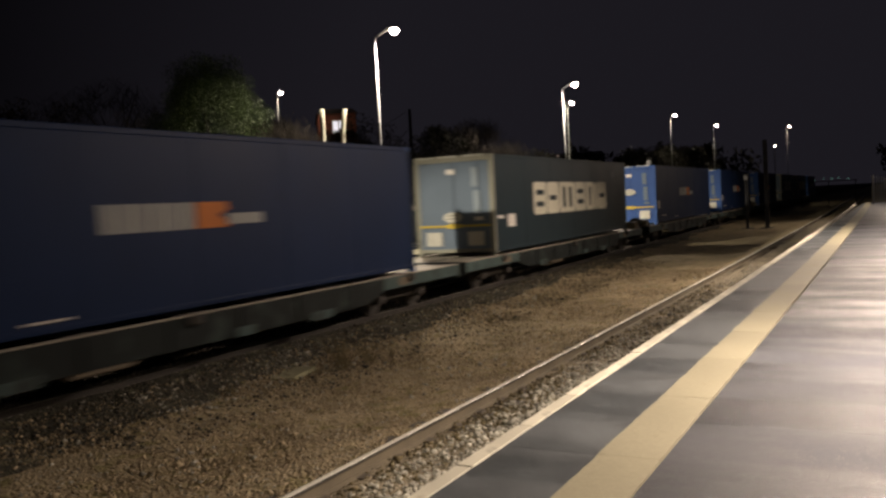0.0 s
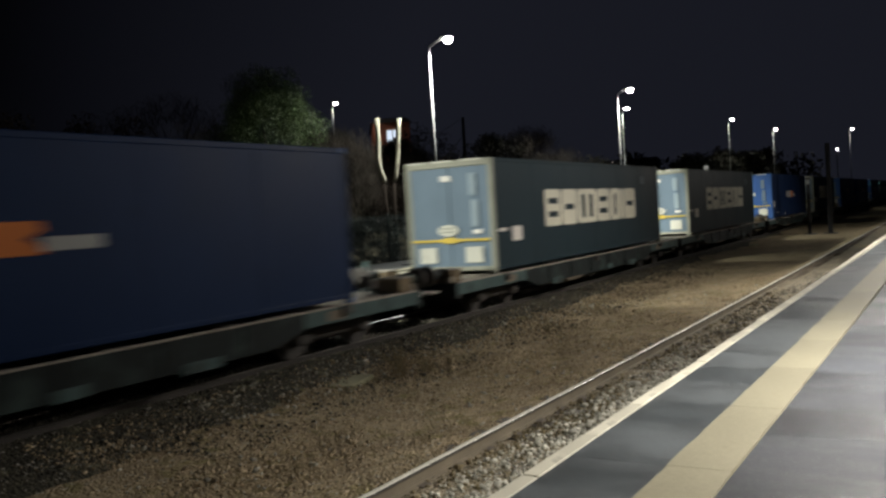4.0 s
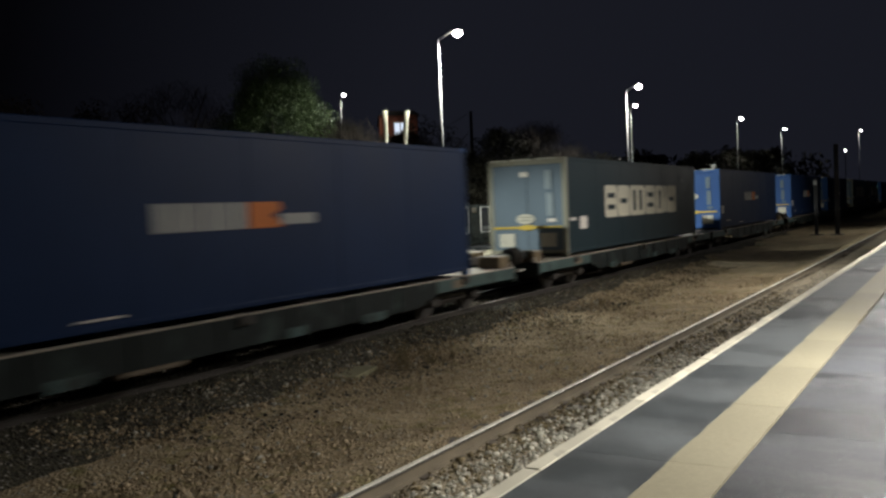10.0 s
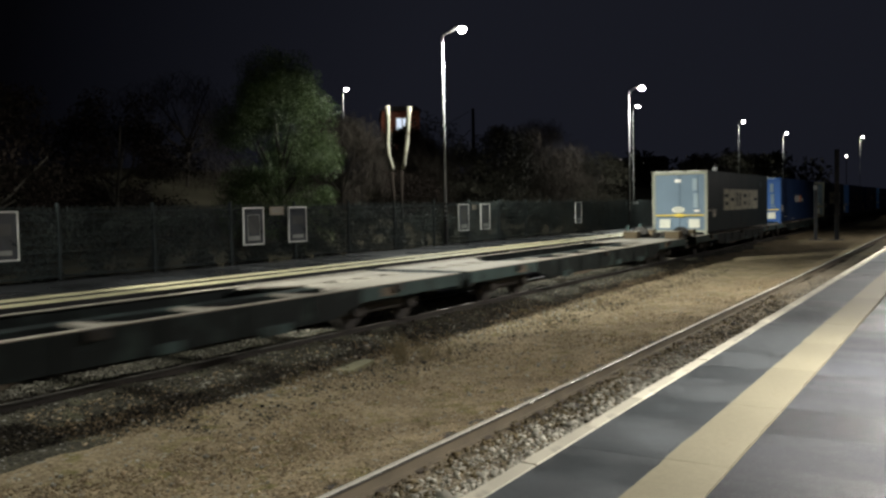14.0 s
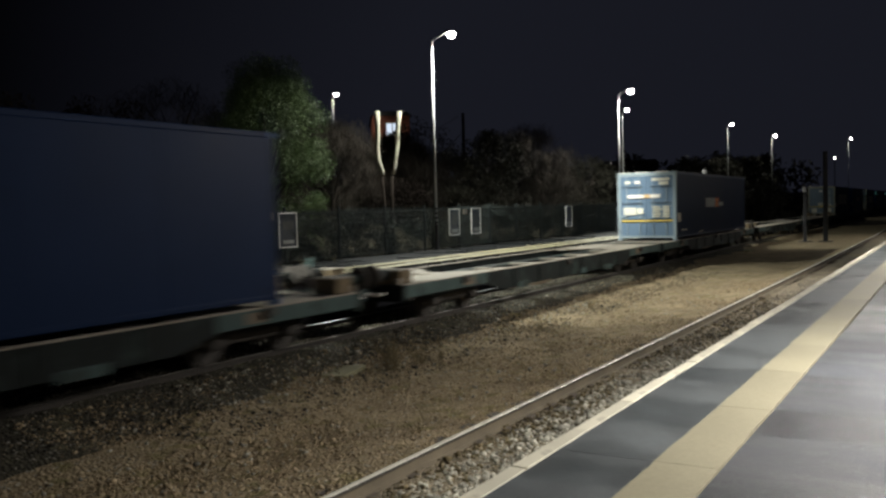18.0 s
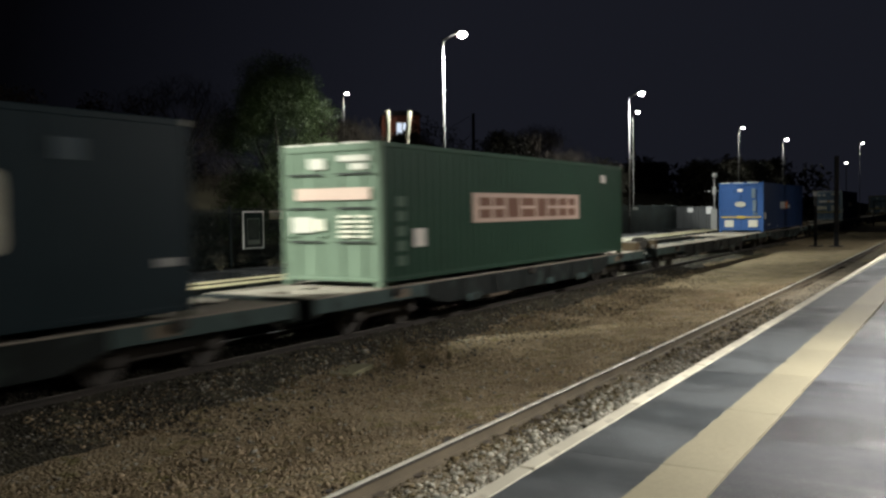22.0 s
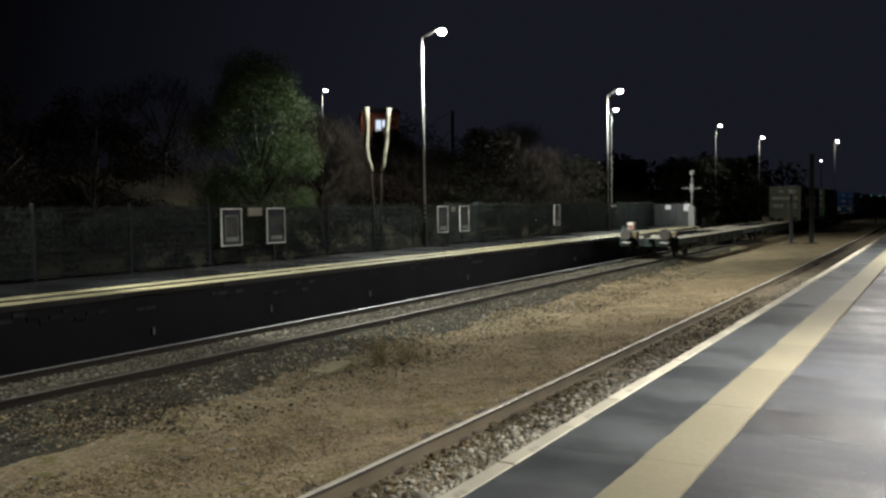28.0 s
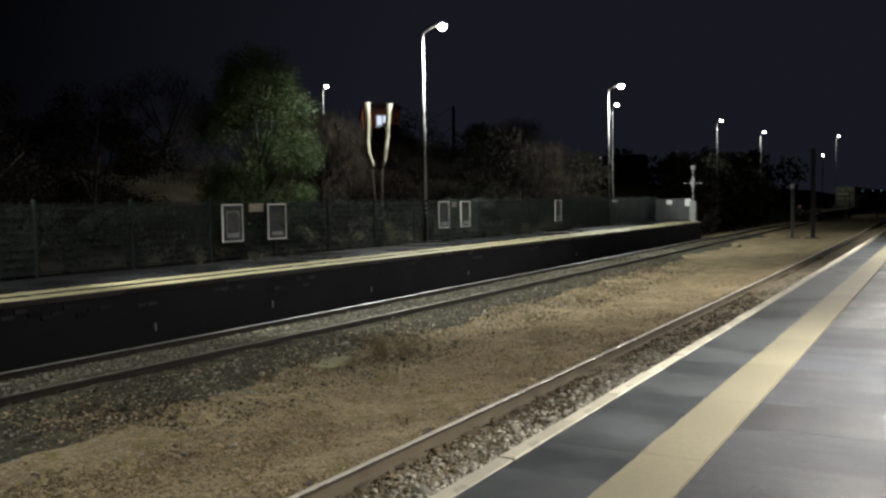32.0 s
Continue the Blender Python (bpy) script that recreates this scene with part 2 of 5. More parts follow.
M = dict(
    asphalt_edge=wet_asphalt("smooth_asphalt", (0.056, 0.066, 0.071), 0.13, 0.42, 150),
    asphalt_far=mat("far_asphalt", (0.022, 0.023, 0.025), 0.32, 0, 3, 0.3, 90, 0.4, 0.004, wet=0.18),
    asphalt=wet_asphalt("asphalt", (0.03, 0.034, 0.041), 0.28, 0.36, 190, 0.02),
    buff=mat("buff_paint", (0.255, 0.233, 0.156), 0.6, 0, 4, 0.16, 160, 0.3, 0.003, stain=((0.23, 0.2, 0.125), 0.64), per_object=0.12, pebble=(60, 0.06)),
    white_paint=mat("white_paint", (0.59, 0.56, 0.45), 0.6, 0, 8, 0.25, 120, 0.25, 0.003, stain=((0.3, 0.28, 0.23), 0.6), per_object=0.14),
    yellow_paint=mat("yellow_paint", (0.44, 0.4, 0.25), 0.42, 0, 6, 0.2, 90, 0.2),
    coping=mat("coping_concrete", (0.3, 0.29, 0.27), 0.75, 0, 4, 0.3, 90, 0.4),
    brick=mat("dark_brick", (0.05, 0.042, 0.04), 0.85, 0, 5, 0.4, 60, 0.4, stain=((0.12, 0.11, 0.105), 0.66), per_object=0.3),
    worn_brick=mat("worn_pale_brick", (0.036, 0.036, 0.04), 0.9, 0, 8, 0.4, 60, 0.4, per_object=0.6, spec=0.2),
    # near-black base takes in the dark of the unlit platform face
    mortar=mat("sooty_brick_face", (0.023, 0.023, 0.028), 0.95, 0, 4, 0.3, 60, 0.4, spec=0.1, stain=((0.04, 0.035, 0.036), 0.66)),
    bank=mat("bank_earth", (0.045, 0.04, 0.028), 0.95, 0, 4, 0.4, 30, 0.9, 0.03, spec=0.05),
    soil=mat("trackbed", (0.308, 0.244, 0.152), 0.95, 0, 7, 0.5, 20, 1.0, 0.03, stain=((0.2, 0.172, 0.074), 0.54), pebble=(24, 0.26), speck=(26, 0.955, (0.36, 0.33, 0.26)), spec=0.2),
    fouled=mat("fouled_trackbed", (0.21, 0.178, 0.125), 0.9, 0, 6, 0.4, 22, 1.0, 0.03, pebble=(24, 0.45), spec=0.3),
    # dark bed, its colour deepened further for the wagons' shadow
    sooty=mat("sooty_trackbed", (0.05, 0.045, 0.03), 0.9, 0, 6, 0.5, 22, 1.0, 0.03, stain=((0.1, 0.095, 0.055), 0.55), pebble=(22, 0.5), speck=(26, 0.965, (0.3, 0.29, 0.26)), spec=0.3),
    stone_brown=mat("brown_ballast", (0.318, 0.25, 0.157), 0.9, 0, 4, 0.3, 60, 0.4, island=0.42),
    stone_grey=mat("grey_ballast", (0.335, 0.32, 0.265), 0.85, 0, 6, 0.3, 70, 0.4, island=0.4),
    # dark stones, likewise deepened for shadow beside the wagons
    stone_dark=mat("sooty_ballast", (0.075, 0.067, 0.05), 0.85, 0, 6, 0.4, 70, 0.4, island=0.7),
    stone_mid=mat("dusty_ballast", (0.2, 0.18, 0.145), 0.85, 0, 6, 0.3, 70, 0.4, island=0.6),
    stone_dirt=mat("caked_dirt", (0.13, 0.105, 0.06), 0.9, 0, 6, 0.4, 70, 0.4, island=0.45, spec=0.2),
    chair=mat("rail_chair_iron", (0.085, 0.07, 0.052), 0.8, 0.1, 10, 0.35, 90, 0.3),
    rust_far=mat("sooty_rail", (0.045, 0.038, 0.032), 0.8, 0.0, 12, 0.35, 120, 0.3),
    # far head coloured pale for the lamps' glint along it; its pair is darker
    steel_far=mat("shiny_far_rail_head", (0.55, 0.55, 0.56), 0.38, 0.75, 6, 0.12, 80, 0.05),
    # darker rust on head sides and undersides paints the shadow beneath the head
    rust_shaded=mat("grimy_rail_head_side", (0.05, 0.045, 0.038), 0.8, 0.0, 12, 0.35, 120, 0.3),
    rust=mat("rusty_rail", (0.14, 0.115, 0.078), 0.8, 0.0, 12, 0.35, 120, 0.3),
    steel=mat("polished_rail_head", (0.82, 0.79, 0.69), 0.4, 0.55, 6, 0.12, 80, 0.05),
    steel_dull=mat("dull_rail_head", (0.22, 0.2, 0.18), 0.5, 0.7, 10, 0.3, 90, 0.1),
    sleeper=mat("sleeper", (0.08, 0.07, 0.06), 0.85, 0, 6, 0.4, 80, 0.5, per_object=0.25),
    galv=mat("galvanised_steel", (0.55, 0.56, 0.56), 0.45, 0.6, 8, 0.15, 90, 0.08),
    white_metal=mat("pale_painted_steel", (0.36, 0.36, 0.37), 0.5, 0, 8, 0.1, 90, 0.05),
    black_metal=mat("black_painted_steel", (0.02, 0.02, 0.022), 0.5, 0, 8, 0.3, 90, 0.1),
    fence=mat("dark_green_fence", (0.042, 0.05, 0.052), 0.8, 0, 8, 0.35, 70, 0.1, per_object=0.3, spec=0.06),
    glass_lamp=glow("lantern_lens", (1.0, 0.96, 0.88), 60),
    small_lamp=glow("small_light", (1.0, 0.95, 0.88), 14),
    tail_red=glow("tail_lamp_lens", (1.0, 0.16, 0.14), 0.12),
    teal_glow=glow("teal_signal_glow", (0.25, 0.75, 0.7), 0.4),
    dim_strip=glow("dim_strip_light", (1.0, 0.92, 0.85), 0.35),
    window_glow=glow("lit_window", (0.75, 0.85, 1.0), 0.8),
)


# ---------- mesh helpers ----------
class Geo:
    """Vertices and faces gathered into one mesh."""

    def __init__(self):
        self.v, self.f, self.mi = [], [], []

    def add(self, verts, faces, m=0):
        k = len(self.v)
        self.v += [tuple(p) for p in verts]
        self.f += [tuple(i + k for i in f) for f in faces]
        self.mi += [m] * len(faces)
        return self

    def box(self, x0, x1, y0, y1, z0, z1, m=0, bev=0.0):
        """A box with, where bev is given, its upright and level edges chamfered."""
        if bev <= 0:
            v = [(x, y, z) for z in (z0, z1) for y in (y0, y1) for x in (x0, x1)]
            return self.add(v, [(0, 2, 3, 1), (4, 5, 7, 6), (0, 1, 5, 4), (2, 6, 7, 3), (0, 4, 6, 2), (1, 3, 7, 5)], m)
        b = min(bev, (x1 - x0) / 2.01, (y1 - y0) / 2.01, (z1 - z0) / 2.01)

        def ring(i, z):
            return [(x0 + i + b, y0 + i, z), (x1 - i - b, y0 + i, z), (x1 - i, y0 + i + b, z), (x1 - i, y1 - i - b, z),
                    (x1 - i - b, y1 - i, z), (x0 + i + b, y1 - i, z), (x0 + i, y1 - i - b, z), (x0 + i, y0 + i + b, z)]
        c = b * 0.6
        v = ring(c, z0) + ring(0, z0 + b) + ring(0, z1 - b) + ring(c, z1)
        f = [tuple(range(7, -1, -1)), tuple(range(24, 32))]
        for r in range(3):
            f += [(r * 8 + i, r * 8 + (i + 1) % 8, r * 8 + 8 + (i + 1) % 8, r * 8 + 8 + i) for i in range(8)]
        return self.add(v, f, m)

    def tube(self, a, b, r0, r1=None, n=10, m=0, caps=True):
        """A round bar from a to b, tapering from r0 to r1."""
        a, b = Vector(a), Vector(b)
        r1 = r0 if r1 is None else r1
        q = (b - a).to_track_quat("Z", "Y")
        v = []
        for p, r in ((a, r0), (b, r1)):
            v += [p + q @ Vector((r * math.cos(2 * math.pi * i / n), r * math.sin(2 * math.pi * i / n), 0)) for i in range(n)]
        f = [(i, (i + 1) % n, n + (i + 1) % n, n + i) for i in range(n)]
        if caps:
            f += [tuple(range(n - 1, -1, -1)), tuple(range(n, 2 * n))]
        return self.add(v, f, m)

    def prism(self, outline, axis, a, b, m=0):
        """An outline of pairs drawn out along an axis ('x', 'y' or 'z') from a to b."""
        def put(p, d):
            return {"x": (d, p[0], p[1]), "y": (p[0], d, p[1]), "z": (p[0], p[1], d)}[axis]
        n = len(outline)
        v = [put(p, a) for p in outline] + [put(p, b) for p in outline]
        f = [(i, (i + 1) % n, n + (i + 1) % n, n + i) for i in range(n)] + [tuple(range(n - 1, -1, -1)), tuple(range(n, 2 * n))]
        return self.add(v, f, m)

    def mesh(self, name, mats, smooth=False):
        me = bpy.data.meshes.new(name)
        me.from_pydata(self.v, [], self.f)
        for x in mats if isinstance(mats, (list, tuple)) else [mats]:
            me.materials.append(x)
        if isinstance(mats, (list, tuple)) and len(mats) > 1:
            me.polygons.foreach_set("material_index", self.mi)
        bm = bmesh.new()
        bm.from_mesh(me)
        bmesh.ops.recalc_face_normals(bm, faces=bm.faces)
        bm.to_mesh(me)
        bm.free()
        if smooth:
            me.polygons.foreach_set("use_smooth", [True] * len(me.polygons))
        me.update()
        return me


def part(name, geo, mats, parent=None, label="", at=None, smooth=False):
    """One mesh object under a thing or under a part."""
    ob = new(name, geo if isinstance(geo, bpy.types.Mesh) else geo.mesh(name, mats, smooth))
    if parent is not None:
        ob.parent = parent
    if at is not None:
        ob.matrix_basis = at
    return tagged(ob, label) if label else ob


def thing(name, label, category, group="", at=None, kind=""):
    ob = new(name)
    ob.empty_display_size = 0.2
    if at is not None:
        ob.matrix_basis = at
    return tagged(ob, label, category, group, kind)


def setting(name, geo, mats, smooth=False, kind="structure", label="", category=""):
    return tagged(new(name, geo if isinstance(geo, bpy.types.Mesh) else geo.mesh(name, mats, smooth)), label, category, kind=kind)


# ---------- the ground ----------
def bed_height(x, y):
    """Level of the trackbed: shoulders at the tracks, a shallow hollow between, a bank behind the far platform."""
    near = math.exp(-(max(0.0, abs(x + 3.8) - 0.9) / 0.9) ** 2)
    far = math.exp(-(max(0.0, abs(x - track_x(y)) - 1.0) / 0.9) ** 2)
    z = -0.30 + max(0.132 * near, 0.172 * far)
    if x < -16.2:
        z += min(1.0, (-16.2 - x) / 14) ** 0.9 * 4.6
    return z


def build_ground():
    xs = [-2500, -900, -300, -120, -70, -50, -42, -36, -32, -28, -24, -21, -18.5, -16.2, -15, -13] + [-12.6 + 0.24 * i for i in range(45)] + [-1.5, 2, 8, 20, 60, 200, 700, 2500]
    ys = [-2500, -800, -300, -120, -60, -30, -20] + [-13 + 0.3 * i for i in range(160)] + [36, 38, 41, 45, 50, 56, 64, 75, 90, 115, 160, 240, 400, 800, 2500]
    g = Geo()
    for y in ys:
        for x in xs:
            z = bed_height(x, y)
            if -13 < x < -1.5 and -13 < y < 60:
                z += 0.05 * (noise.noise((x * 0.8, y * 0.5, 3)) + 0.5 * noise.noise((x * 2.4, y * 2.1, 7)))
            if abs(y) > 300 or abs(x) > 150:
                z = -0.4
            g.v.append((x, y, z))
    w = len(xs)
    for j in range(len(ys) - 1):
        for i in range(w - 1):
            g.f.append((j * w + i, j * w + i + 1, j * w + w + i + 1, j * w + w + i))
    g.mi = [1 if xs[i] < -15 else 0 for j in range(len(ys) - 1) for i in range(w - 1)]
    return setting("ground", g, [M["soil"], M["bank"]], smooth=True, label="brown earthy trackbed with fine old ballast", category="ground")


build_ground()


def fouled_bed():
    """Dark fouled bed of the near track, farther along the platform."""
    g = Geo()
    ys = list(np.arange(-12, 70, 0.5))
    cols = 8
    for y in ys:
        for i in range(cols):
            x = -4.52 - 0.00009 * max(0, y) ** 2 + 2.4 * i / (cols - 1)
            e = 0.05 * (noise.noise((x * 0.8, y * 0.5, 3)) + 0.5 * noise.noise((x * 2.4, y * 2.1, 7)))
            g.v.append((x, y, bed_height(x, y) + e + 0.012))
    for j in range(len(ys) - 1):
        for i in range(cols - 1):
            g.f.append((j * cols + i, j * cols + i + 1, j * cols + cols + i + 1, j * cols + cols + i))
    g.mi = [0] * len(g.f)
    setting("trackbed_near", g, M["fouled"], smooth=True, label="dark fouled bed of the near track", category="trackbed")


fouled_bed()


def sooty_bed():
    """Darker fouled bed along the far track, with a ragged edge towards the brown bed. Its colour also takes in the
    wagons' shadow.
    """
    g = Geo()
    ys = list(np.arange(-12, 62, 0.25))
    cols = 14
    for y in ys:
        a, b = -1.7, 2.1 + 0.5 * noise.noise((y * 0.35, 0, 1)) + 0.22 * noise.noise((y * 1.7, 4, 2)) - max(0, y - 18) * 0.02 + max(0, 12 - y) * 0.12
        for i in range(cols):
            x = track_x(y) + a + (b - a) * i / (cols - 1)
            e = 0.05 * (noise.noise((x * 0.8, y * 0.5, 3)) + 0.5 * noise.noise((x * 2.4, y * 2.1, 7))) if x > -13 else 0
            g.v.append((x, y, bed_height(x, y) + e + (0.018 if 0 < i < cols - 1 else -0.03)))
    for j in range(len(ys) - 1):
        for i in range(cols - 1):
            g.f.append((j * cols + i, j * cols + i + 1, j * cols + cols + i + 1, j * cols + cols + i))
    g.mi = [0] * len(g.f)
    setting("trackbed_far", g, M["sooty"], smooth=True, label="sooty mossy bed of the far track, darkened for wagon shade", category="trackbed")


sooty_bed()
rng = np.random.default_rng(7)
OCTA_V = np.array([(1, 0, 0), (-1, 0, 0), (0, 1, 0), (0, -1, 0), (0, 0, 1), (0, 0, -1)], float)
OCTA_F = np.array([(0, 2, 4), (2, 1, 4), (1, 3, 4), (3, 0, 4), (2, 0, 5), (1, 2, 5), (3, 1, 5), (0, 3, 5)])
CUBE_V = np.array([(x, y, z) for z in (-1, 1) for y in (-1, 1) for x in (-1, 1)], float) * 0.72
CUBE_F = np.array([(0, 2, 3, 1), (4, 5, 7, 6), (0, 1, 5, 4), (2, 6, 7, 3), (0, 4, 6, 2), (1, 3, 7, 5)])


def stones(name, n, place, size, material, label, squash=0.75, shape="cube"):
    """A bed of loose broken stones, each with its own facets, as one stuff object."""
    bv, bf = (CUBE_V, CUBE_F) if shape == "cube" else (OCTA_V, OCTA_F)
    pts = place(n)
    n = len(pts)
    s = size * rng.lognormal(0, 0.42, (n, 1, 1)) * rng.uniform(0.6, 1.25, (n, 1, 3))
    v = bv[None] * (1 + rng.uniform(-0.32, 0.32, (n, len(bv), 3))) * s
    q = rng.normal(size=(n, 4))
    q /= np.linalg.norm(q, axis=1, keepdims=True)
    w, x, y, z = q.T
    R = np.stack([1 - 2 * (y * y + z * z), 2 * (x * y - z * w), 2 * (x * z + y * w), 2 * (x * y + z * w), 1 - 2 * (x * x + z * z), 2 * (y * z - x * w),
                  2 * (x * z - y * w), 2 * (y * z + x * w), 1 - 2 * (x * x + y * y)], -1).reshape(n, 3, 3)
    v = np.einsum("nij,nkj->nki", R, v)
    v[:, :, 2] *= squash
    v += pts[:, None, :]
    k = len(bv)
    f = (bf[None] + (np.arange(n) * k)[:, None, None]).reshape(-1, bf.shape[1])
    me = bpy.data.meshes.new(name)
    me.vertices.add(n * k)
    me.vertices.foreach_set("co", v.reshape(-1))
    me.loops.add(f.size)
    me.loops.foreach_set("vertex_index", f.reshape(-1))
    me.polygons.add(len(f))
    me.polygons.foreach_set("loop_start", np.arange(0, f.size, bf.shape[1]))
    me.materials.append(material)
    me.update(calc_edges=True)
    me.validate()
    return tagged(new(name, me), label, "ballast", kind="stuff")


def scatter(x0, x1, y0, y1, lift, falloff=0.0):
    """Places for stones between two lines; denser towards the camera's end where falloff is given."""
    def go(n):
        x = rng.uniform(x0, x1, n)
        u = rng.uniform(0, 1, n)
        y = y0 + (y1 - y0) * (u ** (1 + falloff))
        z = np.array([bed_height(a, b) for a, b in zip(x, y)]) + lift + rng.uniform(-0.02, 0.02, n)
        return np.stack([x, y, z], 1)
    return go


def scatter_far(d0, d1, y0, y1, lift, falloff=0.0):
    def go(n):
        u = rng.uniform(0, 1, n)
        y = y0 + (y1 - y0) * (u ** (1 + falloff))
        x = np.array([track_x(v) for v in y]) + rng.uniform(d0, d1, n)
        z = np.array([bed_height(a, b) for a, b in zip(x, y)]) + lift + rng.uniform(-0.02, 0.02, n)
        return np.stack([x, y, z], 1)
    return go


stones("near_ballast", 12500, scatter(-3.9, -2.2, 1.0, 13.5, 0.022, 0.2), 0.0185, M["stone_grey"], "pale grey broken ballast beside the platform")
stones("dirty_ballast", 5000, scatter(-4.27, -2.2, 12.0, 30, 0.016, 0.6), 0.02, M["stone_mid"], "dirty brown ballast along the platform")
stones("old_ballast", 6000, scatter(-4.27, -2.2, -9, 1.2, 0.022), 0.022, M["stone_grey"], "pale grey broken ballast beside the platform")
stones("rail_side_stones", 1500, scatter(-4.3, -3.85, 1.0, 15, 0.02, 0.2), 0.0175, M["stone_grey"], "a few pale stones on the dirt beside the rail")
stones("rail_side_dirt", 6500, scatter(-4.5, -3.8, 2.0, 24, 0.012, 0.5), 0.016, M["stone_dirt"], "brown dirt and fines along the rail", shape="octa")
stones("brown_ballast", 45000, scatter(-9.4, -4.6, 3.5, 30, 0.002, 0.8), 0.0145, M["stone_brown"], "brown weathered ballast between the tracks", shape="octa")
stones("far_ballast", 16000, scatter_far(-1.6, 2.2, 5, 36, 0.012, 0.5), 0.019, M["stone_dark"], "sooty ballast of the far track, darkened for wagon shade", shape="octa")
stones("four_foot_ballast", 15000, scatter_far(-0.66, 0.62, 6, 42, 0.016, 0.4), 0.017, M["stone_mid"], "pale ballast between the far rails", shape="octa")
stones("loose_pale_stones", 900, scatter(-9.2, -4.8, 4.5, 26, 0.01, 0.5), 0.02, M["stone_grey"], "loose pale stones on the brown trackbed", shape="octa")
stones("pale_stones", 800, scatter_far(1.2, 2.8, 8.5, 22, 0.018, 0.3), 0.023, M["stone_grey"], "scattered pale ballast stones", shape="octa")


stones("brown_fines", 4500, scatter_far(1.1, 2.7, 6, 34, 0.02, 0.4), 0.014, M["stone_brown"], "brown fines strewn over the sooty ballast", shape="octa")
stones("sooty_fines", 7000, scatter_far(1.7, 3.6, 7, 34, 0.012, 0.4), 0.014, M["stone_dark"], "sooty fines strewn over the brown trackbed", shape="octa")


# ---------- rails and sleepers ----------
RAIL = [(-0.070, -0.159), (0.070, -0.159), (0.070, -0.148), (0.012, -0.132), (0.010, -0.045), (0.034, -0.034), (0.0355, -0.014), (0.032, -0.006), (0.024, -0.0018), (0.010, 0.0),
        (-0.010, 0.0), (-0.024, -0.0018), (-0.032, -0.006), (-0.0355, -0.014), (-0.034, -0.034), (-0.010, -0.045), (-0.012, -0.132), (-0.070, -0.148)]


def rail(name, fx, ys, head, label, web=None):
    g = Geo()
    n = len(RAIL)
    for y in ys:
        g.v += [(fx(y) + a, y, b) for a, b in RAIL]
    for j in range(len(ys) - 1):
        for i in range(n):
            g.f.append((j * n + i, j * n + (i + 1) % n, j * n + n + (i + 1) % n, j * n + n + i))
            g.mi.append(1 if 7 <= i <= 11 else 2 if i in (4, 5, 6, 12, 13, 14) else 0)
    ob = setting(name, g, [web or M["rust"], head, M["rust_shaded"]], label=label, category="rail")
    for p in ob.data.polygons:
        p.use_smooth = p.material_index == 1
    return ob


RY = [-420, -100, -30] + list(range(-10, 90, 2)) + [100, 140, 200, 320, 600]
for i, x in enumerate(NEAR_RAILS):
    rail("rail", lambda y, x=x: x - 0.00009 * y * y if y < 90 else x - 0.729 - 0.0162 * (y - 90), RY, M["steel"], "steel running rail with a polished head")
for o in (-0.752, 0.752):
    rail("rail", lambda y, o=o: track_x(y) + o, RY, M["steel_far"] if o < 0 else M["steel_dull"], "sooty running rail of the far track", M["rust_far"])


def sleepers():
    g = Geo().box(-1.25, 1.25, -0.125, 0.125, -0.30, -0.176, bev=0.015)
    me = g.mesh("sleeper", M["sleeper"])
    c = Geo()
    for o in (-0.752, 0.752):
        c.box(o - 0.125, o + 0.125, -0.08, 0.08, -0.176, -0.141, bev=0.014)
    ch = c.mesh("rail_chair", M["chair"])
    beds = [tagged(new("near_track_sleepers"), "dark sleepers under the near track", "sleepers", kind="structure"),
            tagged(new("far_track_sleepers"), "dark sleepers under the far track", "sleepers", kind="structure")]
    for k in range(-20, 62):
        y = 1.5 + 0.65 * k
        for bed, x, z in ((beds[0], -3.79, 0.0), (beds[1], track_x(y), 0.0)):
            ob = part("sleeper", me, None, bed, at=pose(x, y, z, 0, 0, 0))
            part("rail_chair", ch, None, ob)


sleepers()


